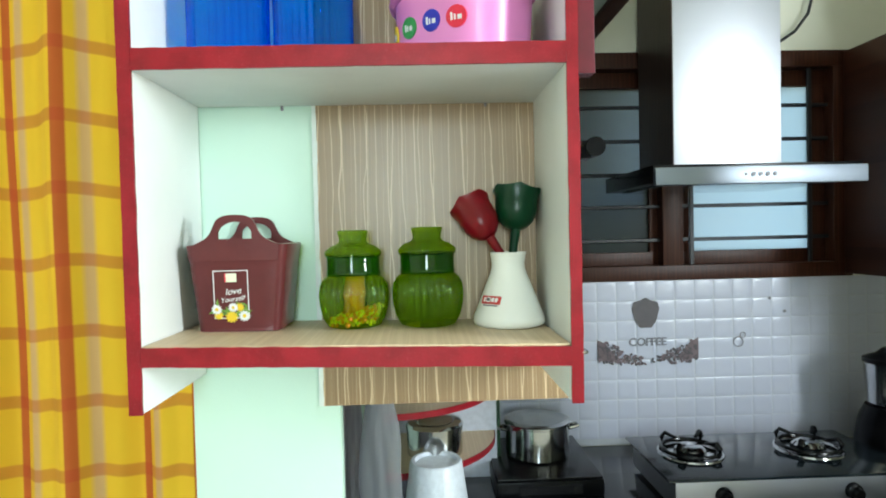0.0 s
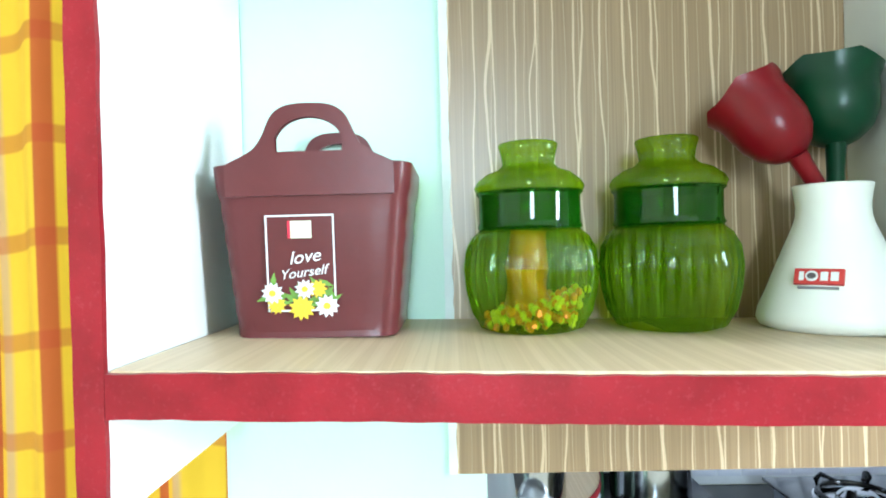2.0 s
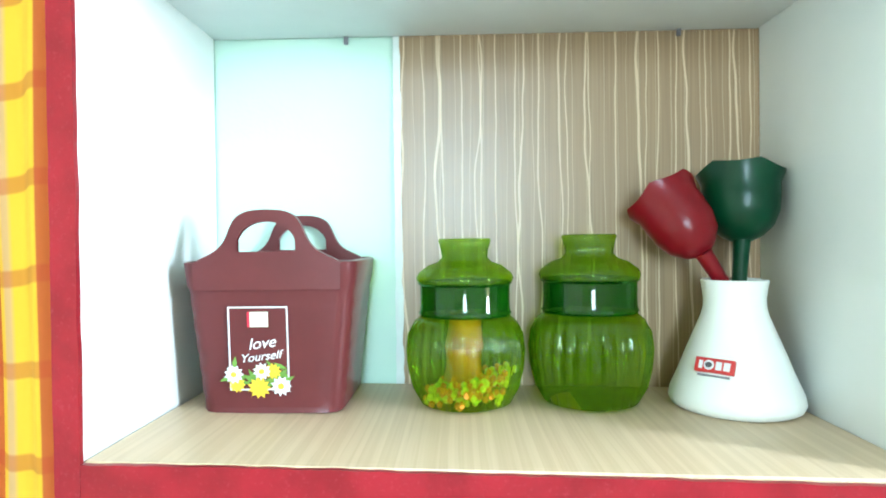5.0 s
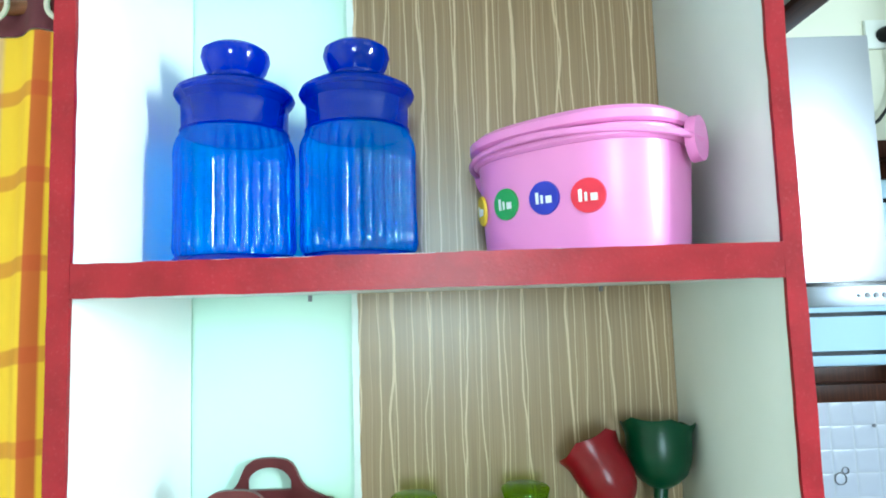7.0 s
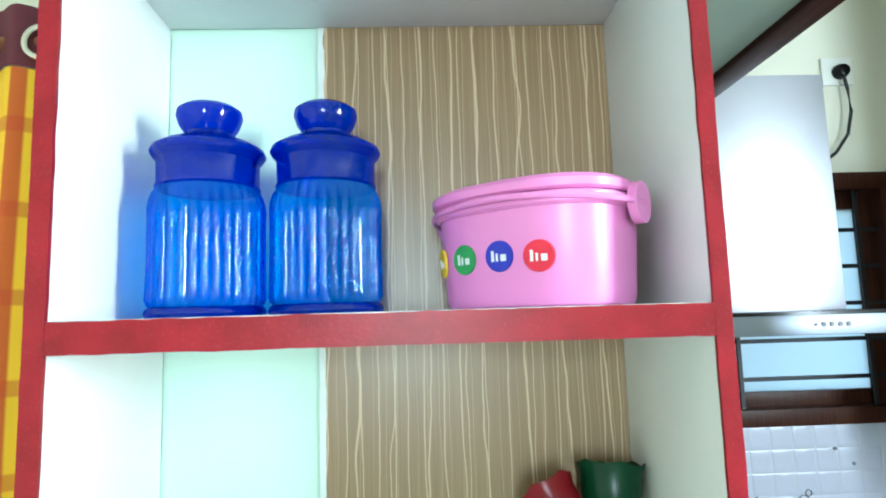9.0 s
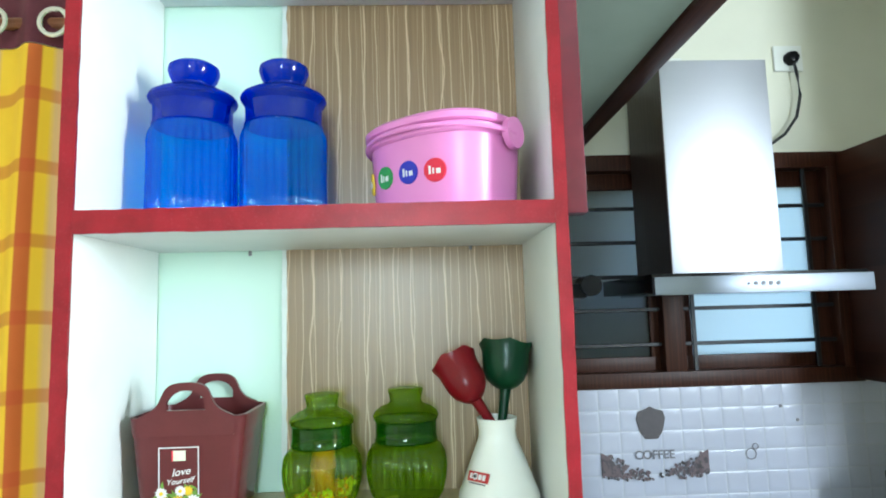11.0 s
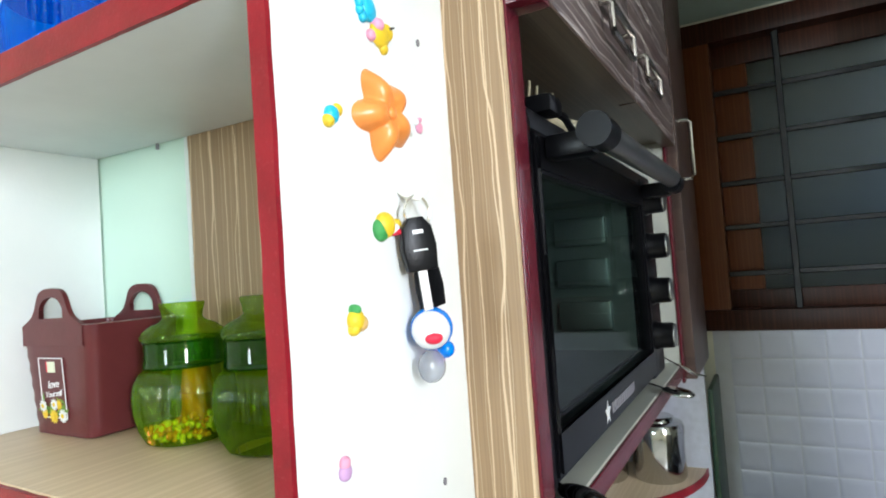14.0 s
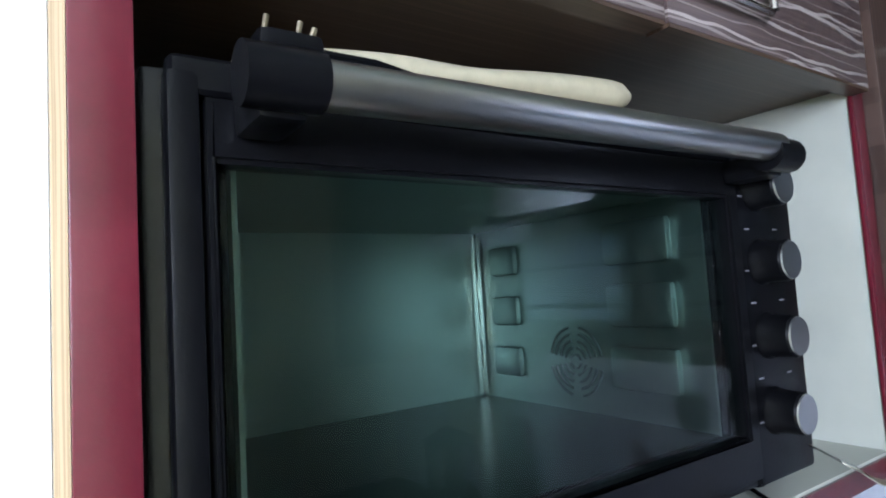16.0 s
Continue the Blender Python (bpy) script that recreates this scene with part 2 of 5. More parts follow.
def stripe(axis, period, centre, half, soft=0.0015):
    d = CLOTH.math("PINGPONG", CLOTH.math("ADD", sep.outputs[axis], 10 * period - centre), period / 2)
    r = CLOTH.node("MapRange")
    CLOTH.link(d, r.inputs[0])
    r.inputs[1].default_value, r.inputs[2].default_value, r.inputs[3].default_value, r.inputs[4].default_value = half - soft, half + soft, 1, 0
    return r.outputs[0]


weave = CLOTH.noise(500, (1, 1, 1), 2.0)
cloth = CLOTH.mix(CLOTH.noise(3), (0.84, 0.49, 0.012), (0.86, 0.57, 0.03))
cloth = CLOTH.mix(CLOTH.math("MULTIPLY", stripe(0, 0.122, -0.690 + 0.035, 0.0090, 0.004), 0.60), cloth, (0.55, 0.33, 0.28))
cloth = CLOTH.mix(CLOTH.math("MULTIPLY", stripe(1, 0.1395, 1.842, 0.0125, 0.002), 0.62), cloth, (0.52, 0.13, 0.02))
cloth = CLOTH.mix(CLOTH.math("MULTIPLY", stripe(0, 0.122, -0.690, 0.0105), 0.88), cloth, (0.50, 0.06, 0.015))
CLOTH.colour(cloth).bump(weave, 0.25, 0.0006)
HEADER = painted("maroon_curtain_header", (0.13, 0.025, 0.04), 0.85, 0.2, 20, 400, 0.3)


# ---- mesh helpers ----
def box(bm, x0, x1, y0, y1, z0, z1, bevel=0.0, seg=2):
    got = bmesh.ops.create_cube(bm, size=1.0, matrix=Matrix.Translation(((x0 + x1) / 2, (y0 + y1) / 2, (z0 + z1) / 2)) @ Matrix.Diagonal((x1 - x0, y1 - y0, z1 - z0, 1)))
    if bevel:
        edges = list({e for v in got["verts"] for e in v.link_edges})
        bmesh.ops.bevel(bm, geom=edges, offset=bevel, segments=seg, affect="EDGES", profile=0.6)
    return bm


def boxed(*a, **k):
    return box(bmesh.new(), *a, **k)


def prism(bm, poly, z0, z1, bevel=0.0):
    low, high = [bm.verts.new((x, y, z0)) for x, y in poly], [bm.verts.new((x, y, z1)) for x, y in poly]
    n = len(poly)
    fs = [bm.faces.new(low[::-1]), bm.faces.new(high)] + [bm.faces.new((low[k], low[(k + 1) % n], high[(k + 1) % n], high[k])) for k in range(n)]
    if bevel:
        bmesh.ops.bevel(bm, geom=list({e for f in fs for e in f.edges}), offset=bevel, segments=2, affect="EDGES", profile=0.6)
    return bm


def lathe(bm, profile, centre, seg=48, ribs=0, depth=0.0, span=(9, 9), cap=True):
    """Turns (radius, height) pairs about an upright axis; ribs flute the part between the heights in span."""
    rings = []
    for r, z in profile:
        ring = []
        for k in range(seg):
            a = 2 * math.pi * k / seg
            flute = depth * abs(math.sin(ribs * a / 2)) if ribs and span[0] <= z <= span[1] else 0
            rr = max(r + flute - (depth if flute or (ribs and span[0] <= z <= span[1]) else 0), 1e-5)
            ring.append(bm.verts.new((centre[0] + rr * math.cos(a), centre[1] + rr * math.sin(a), centre[2] + z)))
        rings.append(ring)
    for a, b in zip(rings, rings[1:]):
        for k in range(seg):
            bm.faces.new((a[k], a[(k + 1) % seg], b[(k + 1) % seg], b[k]))
    if cap:
        bm.faces.new(rings[0][::-1])
        bm.faces.new(rings[-1])
    return bm


def tube(bm, path, radius, seg=10, flatten=1.0, up=(0, 0, 1)):
    """A round bar along a path; radius is one number or one for each point."""
    path = [Vector(p) for p in path]
    rings = []
    for k, p in enumerate(path):
        way = (path[min(k + 1, len(path) - 1)] - path[max(k - 1, 0)]).normalized()
        side = way.cross(Vector(up))
        if side.length < 1e-3:
            side = way.cross(Vector((1, 0, 0)))
        side.normalize()
        top = side.cross(way)
        r = radius[k] if isinstance(radius, (list, tuple)) else radius
        rings.append([bm.verts.new(p + r * (math.cos(a) * side + flatten * math.sin(a) * top)) for a in (2 * math.pi * j / seg for j in range(seg))])
    for a, b in zip(rings, rings[1:]):
        for k in range(seg):
            bm.faces.new((a[k], a[(k + 1) % seg], b[(k + 1) % seg], b[k]))
    bm.faces.new(rings[0][::-1])
    bm.faces.new(rings[-1])
    return bm


def moved(bm, m):
    bmesh.ops.transform(bm, matrix=m, verts=bm.verts)
    return bm


def arc(centre, u, v, r1, r2, a0, a1, n):
    c, u, v = Vector(centre), Vector(u), Vector(v)
    return [c + r1 * math.cos(a) * u + r2 * math.sin(a) * v for a in (radians(a0 + (a1 - a0) * k / (n - 1)) for k in range(n))]


def disc(bm, m, r, thick=0.002, seg=28, squash=1.0):
    bmesh.ops.create_cone(bm, cap_ends=True, segments=seg, radius1=r, radius2=r * 0.97, depth=thick, matrix=m @ Matrix.Diagonal((1, squash, 1, 1)))
    return bm


def ball(bm, at, r, sub=2, stretch=(1, 1, 1)):
    bmesh.ops.create_icosphere(bm, subdivisions=sub, radius=r, matrix=Matrix.Translation(at) @ Matrix.Diagonal((*stretch, 1)))
    return bm


def made(name, bm, mat, smooth=35):
    me = bpy.data.meshes.new(name)
    bmesh.ops.recalc_face_normals(bm, faces=bm.faces)
    bm.to_mesh(me)
    bm.free()
    me.materials.append(mat.m if isinstance(mat, Mat) else mat)
    if smooth:
        for p in me.polygons:
            p.use_smooth = True
        me.set_sharp_from_angle(angle=radians(smooth))
    return me


def solid(name, bm, mat, label="", category="", kind="", group="", smooth=35):
    return tagged(new(name, made(name, bm, mat, smooth)), label, category, group, kind)


def structure(name, bm, mat, label="", category="", smooth=0):
    return solid(name, bm, mat, label, category, "structure", "", smooth)


def thing(name, at, label, category, group=""):
    ob = new(name)
    ob.empty_display_size = 0.05
    ob.location = at
    return tagged(ob, label, category, group)


def under(ob, parent):
    ob.parent = parent
    if parent.parent is None:
        ob.matrix_parent_inverse = Matrix.Translation(-parent.location)
    return ob


def part(name, bm, mat, parent, label="", smooth=35):
    return under(tagged(new(name, made(name, bm, mat, smooth)), label), parent)


def words(name, text, m, size, mat, parent, shear=0.0, label="", bold=0.0):
    cu = bpy.data.curves.new(name, "FONT")
    cu.body, cu.size, cu.align_x, cu.align_y, cu.shear, cu.offset, cu.extrude = text, size, "CENTER", "CENTER", shear, bold, 0.0002
    tmp = bpy.data.objects.new("tmp", cu)
    scene.collection.objects.link(tmp)
    me = bpy.data.meshes.new_from_object(tmp.evaluated_get(bpy.context.evaluated_depsgraph_get()))
    bpy.data.objects.remove(tmp)
    me.transform(m)
    me.materials.clear()
    me.materials.append(mat.m)
    return under(tagged(new(name, me), label), parent)


FRONT = pose(0, 0, 0, 90, 0, 0)  # lettering that faces -y

# ---- the room's shell ----
BACK = 2.17
floor = structure("floor", boxed(-1.65, 2.6, -2.4, 2.4, -0.1, 0.0), painted("floor_tile", (0.55, 0.52, 0.46), 0.25, 0.08, 3), "cream vitrified tile floor", "floor")
structure("ceiling", boxed(-1.65, 2.6, -2.4, 2.4, 2.95, 3.05), PLAIN, "white painted ceiling", "ceiling")
# unseen wall, set close in to bounce light onto the shelf's right inner side
structure("wall_west", boxed(-1.65, -1.55, -2.4, 2.4, 0, 2.95), CREAM, "cream painted wall", "wall")
bm = bmesh.new()
for b in ((2.4, 2.5, -2.4, -1.0, 0, 2.95), (2.4, 2.5, -0.5, 2.4, 0, 2.95), (2.4, 2.5, -1.0, -0.5, 2.5, 2.95), (2.4, 2.5, -1.0, -0.5, 0, 0.95)):
    box(bm, *b)
structure("wall_east", bm, CREAM, "cream painted wall with a tall window opening", "wall")
bm = bmesh.new()
for b in ((-1.65, -0.36, -2.3, -2.2, 0, 2.95), (0.10, 2.4, -2.3, -2.2, 0, 2.95), (-0.36, 0.10, -2.3, -2.2, 2.35, 2.95), (-0.36, 0.10, -2.3, -2.2, 0, 1.4)):
    box(bm, *b)
structure("wall_south", bm, CREAM, "cream painted wall with a window opening", "wall")

# unseen pier, wall and half wall, added to block side light from the kitchen
structure("wall_light_blocker", box(box(boxed(1.85, 2.4, 0.88, 0.98, 0, 2.95), 1.04, 1.30, 0.88, 0.96, 0, 2.95), 1.30, 1.85, 0.885, 0.955, 0, 1.22), CREAM, "unseen cream wall pieces added to shade the kitchen", "wall")
# kitchen wall with the window opening
WX0, WX1, WZ0, WZ1 = 0.213, 1.60, 1.412, 2.25
bm = bmesh.new()
for b in ((-0.12, WX0, 0, 2.95), (WX1, 2.4, 0, 2.95), (WX0, WX1, WZ1, 2.95), (WX0, WX1, 0, WZ0)):
    box(bm, b[0], b[1], BACK, BACK + 0.2, b[2], b[3])
wall_north = structure("wall_north", bm, CREAM, "cream kitchen wall, tiled below the window", "wall")
# pier and partition behind the shelf and the cabinets, and the curtain's doorway
structure("wall_pier", box(boxed(-0.323, -0.12, 0.8225, 0.846, 0, 2.95, bevel=0.004), -0.323, -0.20, 0.8462, 2.37, 0, 2.95), MINT, "mint green painted wall pier", "wall", 35)
structure("wall_doorway", boxed(-1.55, -0.325, 1.26, 1.36, 0, 2.95), CREAM, "cream wall behind the curtain", "wall")

# ---- window ----
window = tagged(thing("window_1", (0.94, BACK, WZ0), "dark brown wooden kitchen window with iron bars and frosted glass", "window"), kind="structure")
bm = bmesh.new()
box(bm, WX0, WX1, BACK - 0.02, BACK + 0.09, WZ0, WZ0 + 0.055, 0.004)
box(bm, WX0, WX1, BACK - 0.02, BACK + 0.09, WZ1 - 0.06, WZ1, 0.004)
box(bm, WX1 - 0.07, WX1, BACK - 0.018, BACK + 0.09, WZ0 + 0.05, WZ1 - 0.055, 0.004)
box(bm, 0.885, 0.96, BACK - 0.015, BACK + 0.09, WZ0 + 0.05, WZ1 - 0.055, 0.004)
part("window_frame", bm, BROWN, window)
# the left jamb takes the lit wood colour
part("jamb", boxed(WX0, WX0 + 0.072, BACK - 0.018, BACK + 0.09, WZ0 + 0.0555, WZ1 - 0.0605, bevel=0.004), JAMB, window, "jamb in a lit orange brown copy of the window wood")
bm = bmesh.new()
for x0, x1 in ((WX0 + 0.072, 0.885), (0.96, WX1 - 0.07)):
    box(bm, x0, x1, BACK + 0.03, BACK + 0.07, WZ0 + 0.055, WZ0 + 0.105, 0.003)
    box(bm, x0, x1, BACK + 0.03, BACK + 0.07, WZ1 - 0.12, WZ1 - 0.06, 0.003)
    if x0 > 0.5:
        box(bm, x0, x0 + 0.045, BACK + 0.031, BACK + 0.071, WZ0 + 0.1, WZ1 - 0.11, 0.003)
    box(bm, x1 - (0.032 if x0 < 0.5 else 0.06), x1, BACK + 0.031, BACK + 0.071, WZ0 + 0.1, WZ1 - 0.11, 0.003)
part("window_sash", bm, BROWN, window, "dark brown sash frames")
part("sash_stile", boxed(WX0 + 0.0725, WX0 + 0.157, BACK + 0.031, BACK + 0.071, WZ0 + 0.1055, WZ1 - 0.1205, bevel=0.003), JAMB, window, "sash stile in a lit orange brown copy of the window wood")
for x0, x1 in ((WX0 + 0.15, 0.856), (1.0, WX1 - 0.125)):
    part("pane", boxed(x0, x1, BACK + 0.046, BACK + 0.052, WZ0 + 0.1, WZ1 - 0.115), FROST, window, "frosted glass pane", 0)
for z in (1.561, 1.686, 1.805, 1.930, 2.055):
    for x0, x1 in ((WX0 + 0.06, 0.89), (0.955, WX1 - 0.06)):
        part("bar", boxed(x0, x1, BACK + 0.012, BACK + 0.020, z - 0.007, z + 0.007, bevel=0.002, seg=1), IRON, window)
for x in (0.442, 1.003, 1.455):
    part("bar", boxed(x - 0.008, x + 0.008, BACK + 0.004, BACK + 0.012, WZ0 + 0.05, WZ1 - 0.055, bevel=0.002, seg=1), IRON, window)
part("shutter", boxed(WX1 - 0.035, WX1, BACK - 0.62, BACK - 0.022, WZ0 + 0.01, WZ1 - 0.01, bevel=0.004), BROWN, window, "open dark brown wooden shutter leaf")
# added near-black wall and fin that keep sky light off the left pane
structure("backdrop", box(boxed(-0.3, 0.93, BACK + 0.212, BACK + 0.5, 0.0, 3.2), 0.905, 0.925, BACK + 0.095, BACK + 0.2118, WZ0 + 0.004, WZ0 + 0.36), painted("pane_light_blocker", (0.030, 0.036, 0.031), 0.8, 0.2, 3), "near-black blocker added outside to dim the left pane", "backdrop")

# loft above the cabinets
structure("loft_slab", boxed(-0.12, 0.545, 0.86, BACK, 2.262, 2.42), LOFT, "grey green painted loft slab", "loft")
structure("loft_trim", boxed(0.545, 0.60, 0.86, BACK, 2.25, 2.43, bevel=0.004), BROWN, "dark wooden beam along the loft", "beam", 35)

# ---- open wall shelf ----
XL, XR = -0.302, 0.157


def front(x, extra=0.0):
    """The shelf's front edge, slightly out of square."""
    return 0.634 - (x - XL) / (XR - XL) * 0.007 + extra


def slab(bm, x0, x1, z0, z1, y_extra=0.0, back=0.8203, bevel=0.0015):
    return prism(bm, [(x0, front(x0, y_extra)), (x1, front(x1, y_extra)), (x1, back), (x0, back)], z0, z1, bevel)


def strip(x0, x1, z0, z1, d=0.003):
    """A painted edge band: slightly uneven along its length."""
    bm = bmesh.new()
    n = 90
    tall = z1 - z0 > x1 - x0
    rows = []
    for k in range(n + 1):
        f = k / n
        wob = [0.0004 * noise.noise((f * 9, s * 3.3 + x0 * 7, z0 * 5)) + 0.0006 * noise.noise((f * 31, s * 3.3 + x0 * 7, z0 * 5)) for s in range(2)]
        if tall:
            z = z0 + f * (z1 - z0)
            a, b = (x0 + wob[0], z), (x1 + wob[1], z)
        else:
            x = x0 + f * (x1 - x0)
            a, b = (x, z0 + wob[0]), (x, z1 + wob[1])
        rows.append([bm.verts.new((p[0], front(p[0], e), p[1])) for p, e in ((a, 0.0005), (a, -d), (b, -d), (b, 0.0005))])
    for p, q in zip(rows, rows[1:]):
        for k in range(3):
            bm.faces.new((p[k], p[k + 1], q[k + 1], q[k]))
    bm.faces.new(rows[0]), bm.faces.new(rows[-1][::-1])
    return bm


def leaning(bm, drop):
    """The bottom board hangs lower towards its open end: drop in metres for each metre of x."""
    for v in bm.verts:
        v.co.z -= drop * (v.co.x - XL)
    return bm


shelf = thing("wall_shelf", (-0.07, 0.83, 1.416), "white open wall shelf with red painted edges", "shelf")
T0, B0, L0 = 2.13, 1.416, 0.013
part("side_panel", slab(bmesh.new(), XL - L0, XL, B0, T0), WHITE, shelf)
part("side_panel", slab(bmesh.new(), XR, XR + 0.011, B0, T0), WHITE, shelf)
part("top_board", slab(bmesh.new(), XL, XR, 2.106, T0), GREYW, shelf)
part("middle_board", slab(bmesh.new(), XL, XR, 1.7805, 1.801), GREYW, shelf, "white underside, scuffed")
part("bottom_board", leaning(slab(bmesh.new(), XL, XR, 1.4675, 1.4853), 0.0228), GREYW, shelf)
part("shelf_lining", leaning(slab(bmesh.new(), XL + 0.001, XR - 0.001, 1.4855, 1.4885, 0.0008), 0.018), SHELFTOP, shelf, "beige wood-grain laminate")
part("shelf_lining", slab(bmesh.new(), XL + 0.001, XR - 0.001, 1.8012, 1.8022, 0.004), GREYW, shelf)
part("edge_band", strip(XL - 0.0135, XL + 0.001, B0, T0), RED, shelf, "red painted edge")
part("edge_band", strip(XR - 0.001, XR + 0.0115, B0, T0), RED, shelf, "red painted edge")
part("edge_band", leaning(strip(XL + 0.0012, XR - 0.0012, 1.4668, 1.4880), 0.0228), RED, shelf, "red painted edge")
part("edge_band", strip(XL + 0.0012, XR - 0.0012, 1.7795, 1.8022), RED, shelf, "red painted edge")
part("edge_band", strip(XL + 0.0012, XR - 0.0012, 2.106, 2.13), RED, shelf, "red painted edge")
for y, z in ((0.658, 1.787), (0.778, 1.789), (0.652, 1.467), (0.712, 1.468), (0.774, 1.470)):
    part("screw", disc(bmesh.new(), pose(0.1684, y, z, 0, 90, 0), 0.0028, 0.0012, 12, 0.7), INKG, shelf)
for x, z in ((-0.188, 1.777), (0.09, 1.7785)):
    part("nail", disc(bmesh.new(), pose(x, 0.817, z), 0.002, 0.006, 10), INKG, shelf)

# ragged wall paint along the laminate's edge
bm = bmesh.new()
cols = []
for k in range(121):
    z = 1.366 + (2.25 - 1.366) * k / 120
    r = 0.0025 + 0.0022 * noise.noise((z * 60, 1.0, 0.0)) + 0.0025 * max(0.0, noise.noise((z * 14, 4.0, 0.0)))
    cols.append([bm.verts.new((x, 0.8200, z)) for x in (-0.1478 - 0.5 * r, -0.1455 + r)])
for p, q in zip(cols, cols[1:]):
    bm.faces.new((p[0], p[1], q[1], q[0]))
structure("paint_trim", bm, painted("pale_wall_paint", (0.74, 0.80, 0.77), 0.6, 0.1, 40), "ragged pale paint line beside the laminate panel", "trim")

# ---- oven cabinet ----
X0, XF = -0.186, 0.218
NY0, NY1, NZ0, NZ1 = 0.85, 1.632, 1.412, 1.845
cabinet = thing("oven_cabinet", (0.05, 0.83, 1.366), "wall cabinet with open oven niche, dark drawers and maroon edges", "cabinet")
part("end_panel", boxed(-0.147, 0.2178, 0.8205, 0.8268, 1.366, 2.25), ZEBRA, cabinet, "brown lined wood laminate end panel", 0)
part("edge_band", boxed(0.2179, 0.2187, 0.8206, 0.8267, 1.366, 2.25), ZEDGE, cabinet, "pale wood edge of the end panel", 0)
part("carcass", boxed(-0.118, XF - 0.001, 0.8272, NY0, 1.385, 2.25), WHITE, cabinet, "", 0)
# niche side, back and floor carry the recess's shade in their colour
part("niche_side", boxed(X0, XF - 0.001, NY1, NY1 + 0.018, 1.385, 2.25), NICHEW, cabinet, "white laminate niche side, shade in its colour", 0)
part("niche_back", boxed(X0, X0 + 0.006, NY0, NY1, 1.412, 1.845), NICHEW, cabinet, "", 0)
part("niche_floor", boxed(X0, XF - 0.001, NY0, NY1, 1.388, NZ0), NICHEW, cabinet, "white laminate board under the oven, shade in its colour", 0)
part("niche_ceiling", boxed(X0, XF + 0.005, NY0, NY1, NZ1, NZ1 + 0.018), NICHE, cabinet, "dark wood underside", 0)
part("edge_strip", boxed(XF - 0.001, XF + 0.003, 0.8270, NY0 + 0.004, 1.366, 1.84, bevel=0.001), MAROON, cabinet, "glossy maroon edge strip")
part("edge_strip", boxed(XF - 0.001, XF + 0.003, NY0 + 0.005, NY1, 1.386, NZ0 - 0.003, bevel=0.001), MAROON, cabinet, "maroon edge strip")
part("edge_strip", boxed(XF - 0.001, XF + 0.004, NY1 - 0.003, NY1 + 0.028, 1.374, 2.25, bevel=0.001), MAROON, cabinet, "maroon edge strip")
part("drawer_box_end", boxed(0.10, 0.247, 0.8272, 0.855, 1.822, 2.25, bevel=0.001), MAROON, cabinet, "maroon upper end panel")


def bail(at_y, z, x, half, drop, axis):
    """A square bail handle of round rod with two feet."""
    if axis == "y":
        pts = [(x, at_y - half, z), (x + 0.018, at_y - half, z), (x + 0.024, at_y - half + 0.006, z), (x + 0.024, at_y + half - 0.006, z), (x + 0.018, at_y + half, z), (x, at_y + half, z)]
    else:
        pts = [(x, at_y, z - half), (x + 0.018, at_y, z - half), (x + 0.024, at_y, z - half + 0.006), (x + 0.024, at_y, z + half - 0.006), (x + 0.018, at_y, z + half), (x, at_y, z + half)]
    bm = tube(bmesh.new(), pts, 0.0042, 8, 1.0, (0.3, 0.5, 0.8))
    return bm


def square_ring(y, z, x, w, h):
    pts = [(x, y - w, z), (x + 0.010, y - w, z), (x + 0.013, y - w, z - 0.004), (x + 0.013, y - w, z - h), (x + 0.013, y - w + 0.006, z - h - 0.004), (x + 0.013, y + w - 0.006, z - h - 0.004), (x + 0.013, y + w, z - h), (x + 0.013, y + w, z - 0.004), (x + 0.010, y + w, z), (x, y + w, z)]
    bm = tube(bmesh.new(), pts, 0.0038, 8, 1.0, (0.3, 0.5, 0.8))
    tube(bm, [(x + 0.012, y - w, z), (x + 0.012, y + w, z)], 0.0046, 8)
    return bm


for y0, y1, hy in ((0.857, 1.243, 1.125), (1.247, 1.632, 1.338)):
    d = part("drawer", boxed(0.216, 0.240, y0, y1, 1.838, 2.245, bevel=0.0015), DARKZ, cabinet, "dark laminate front with pale wavy lines")
    part("drawer_bottom", boxed(0.2165, 0.2395, y0 + 0.001, y1 - 0.001, 1.8345, 1.8379), NICHE, d, "dark drawer underside", 0)
    part("drawer_handle", square_ring(hy, 1.906, 0.240, 0.060, 0.030), metal("worn_bronze", (0.34, 0.31, 0.28), 0.2), d, "worn bronze handle")
tall = part("tall_door", boxed(0.218, 0.240, NY1 + 0.030, 1.93, 1.376, 2.245, bevel=0.0015), DARKV, cabinet, "dark brown laminate tall door")
part("door_handle", bail(1.695, 1.835, 0.240, 0.06, 0, "z"), CHROME, tall, "chrome bar handle")
part("tall_box", boxed(X0, 0.217, NY1 + 0.019, 1.935, 1.376, 2.25), MAROON, cabinet, "", 0)

# ---- toaster oven ----
oven = thing("toaster_oven", (0.05, 1.16, NZ0), "black countertop toaster oven with a glass door and steel handle", "oven")
OF, OY0, OY1, OZ0, OZ1 = 0.214, 0.857, 1.466, 1.428, 1.753
CY0, CY1, CZ0, CZ1, CXB = 0.905, 1.332, 1.479, 1.709, -0.155
part("side_panel", boxed(-0.172, 0.198, OY0, CY0 - 0.004, OZ0, OZ1, bevel=0.006), BLACKM, oven, "black enamelled side")
part("side_panel", boxed(-0.172, 0.198, CY1 + 0.004, OY1, OZ0, OZ1, bevel=0.006), BLACKM, oven, "black enamelled side")
part("top_panel", boxed(-0.172, 0.198, CY0 - 0.0035, CY1 + 0.0035, CZ1 + 0.004, OZ1 - 0.001), BLACKM, oven, "black enamelled top")
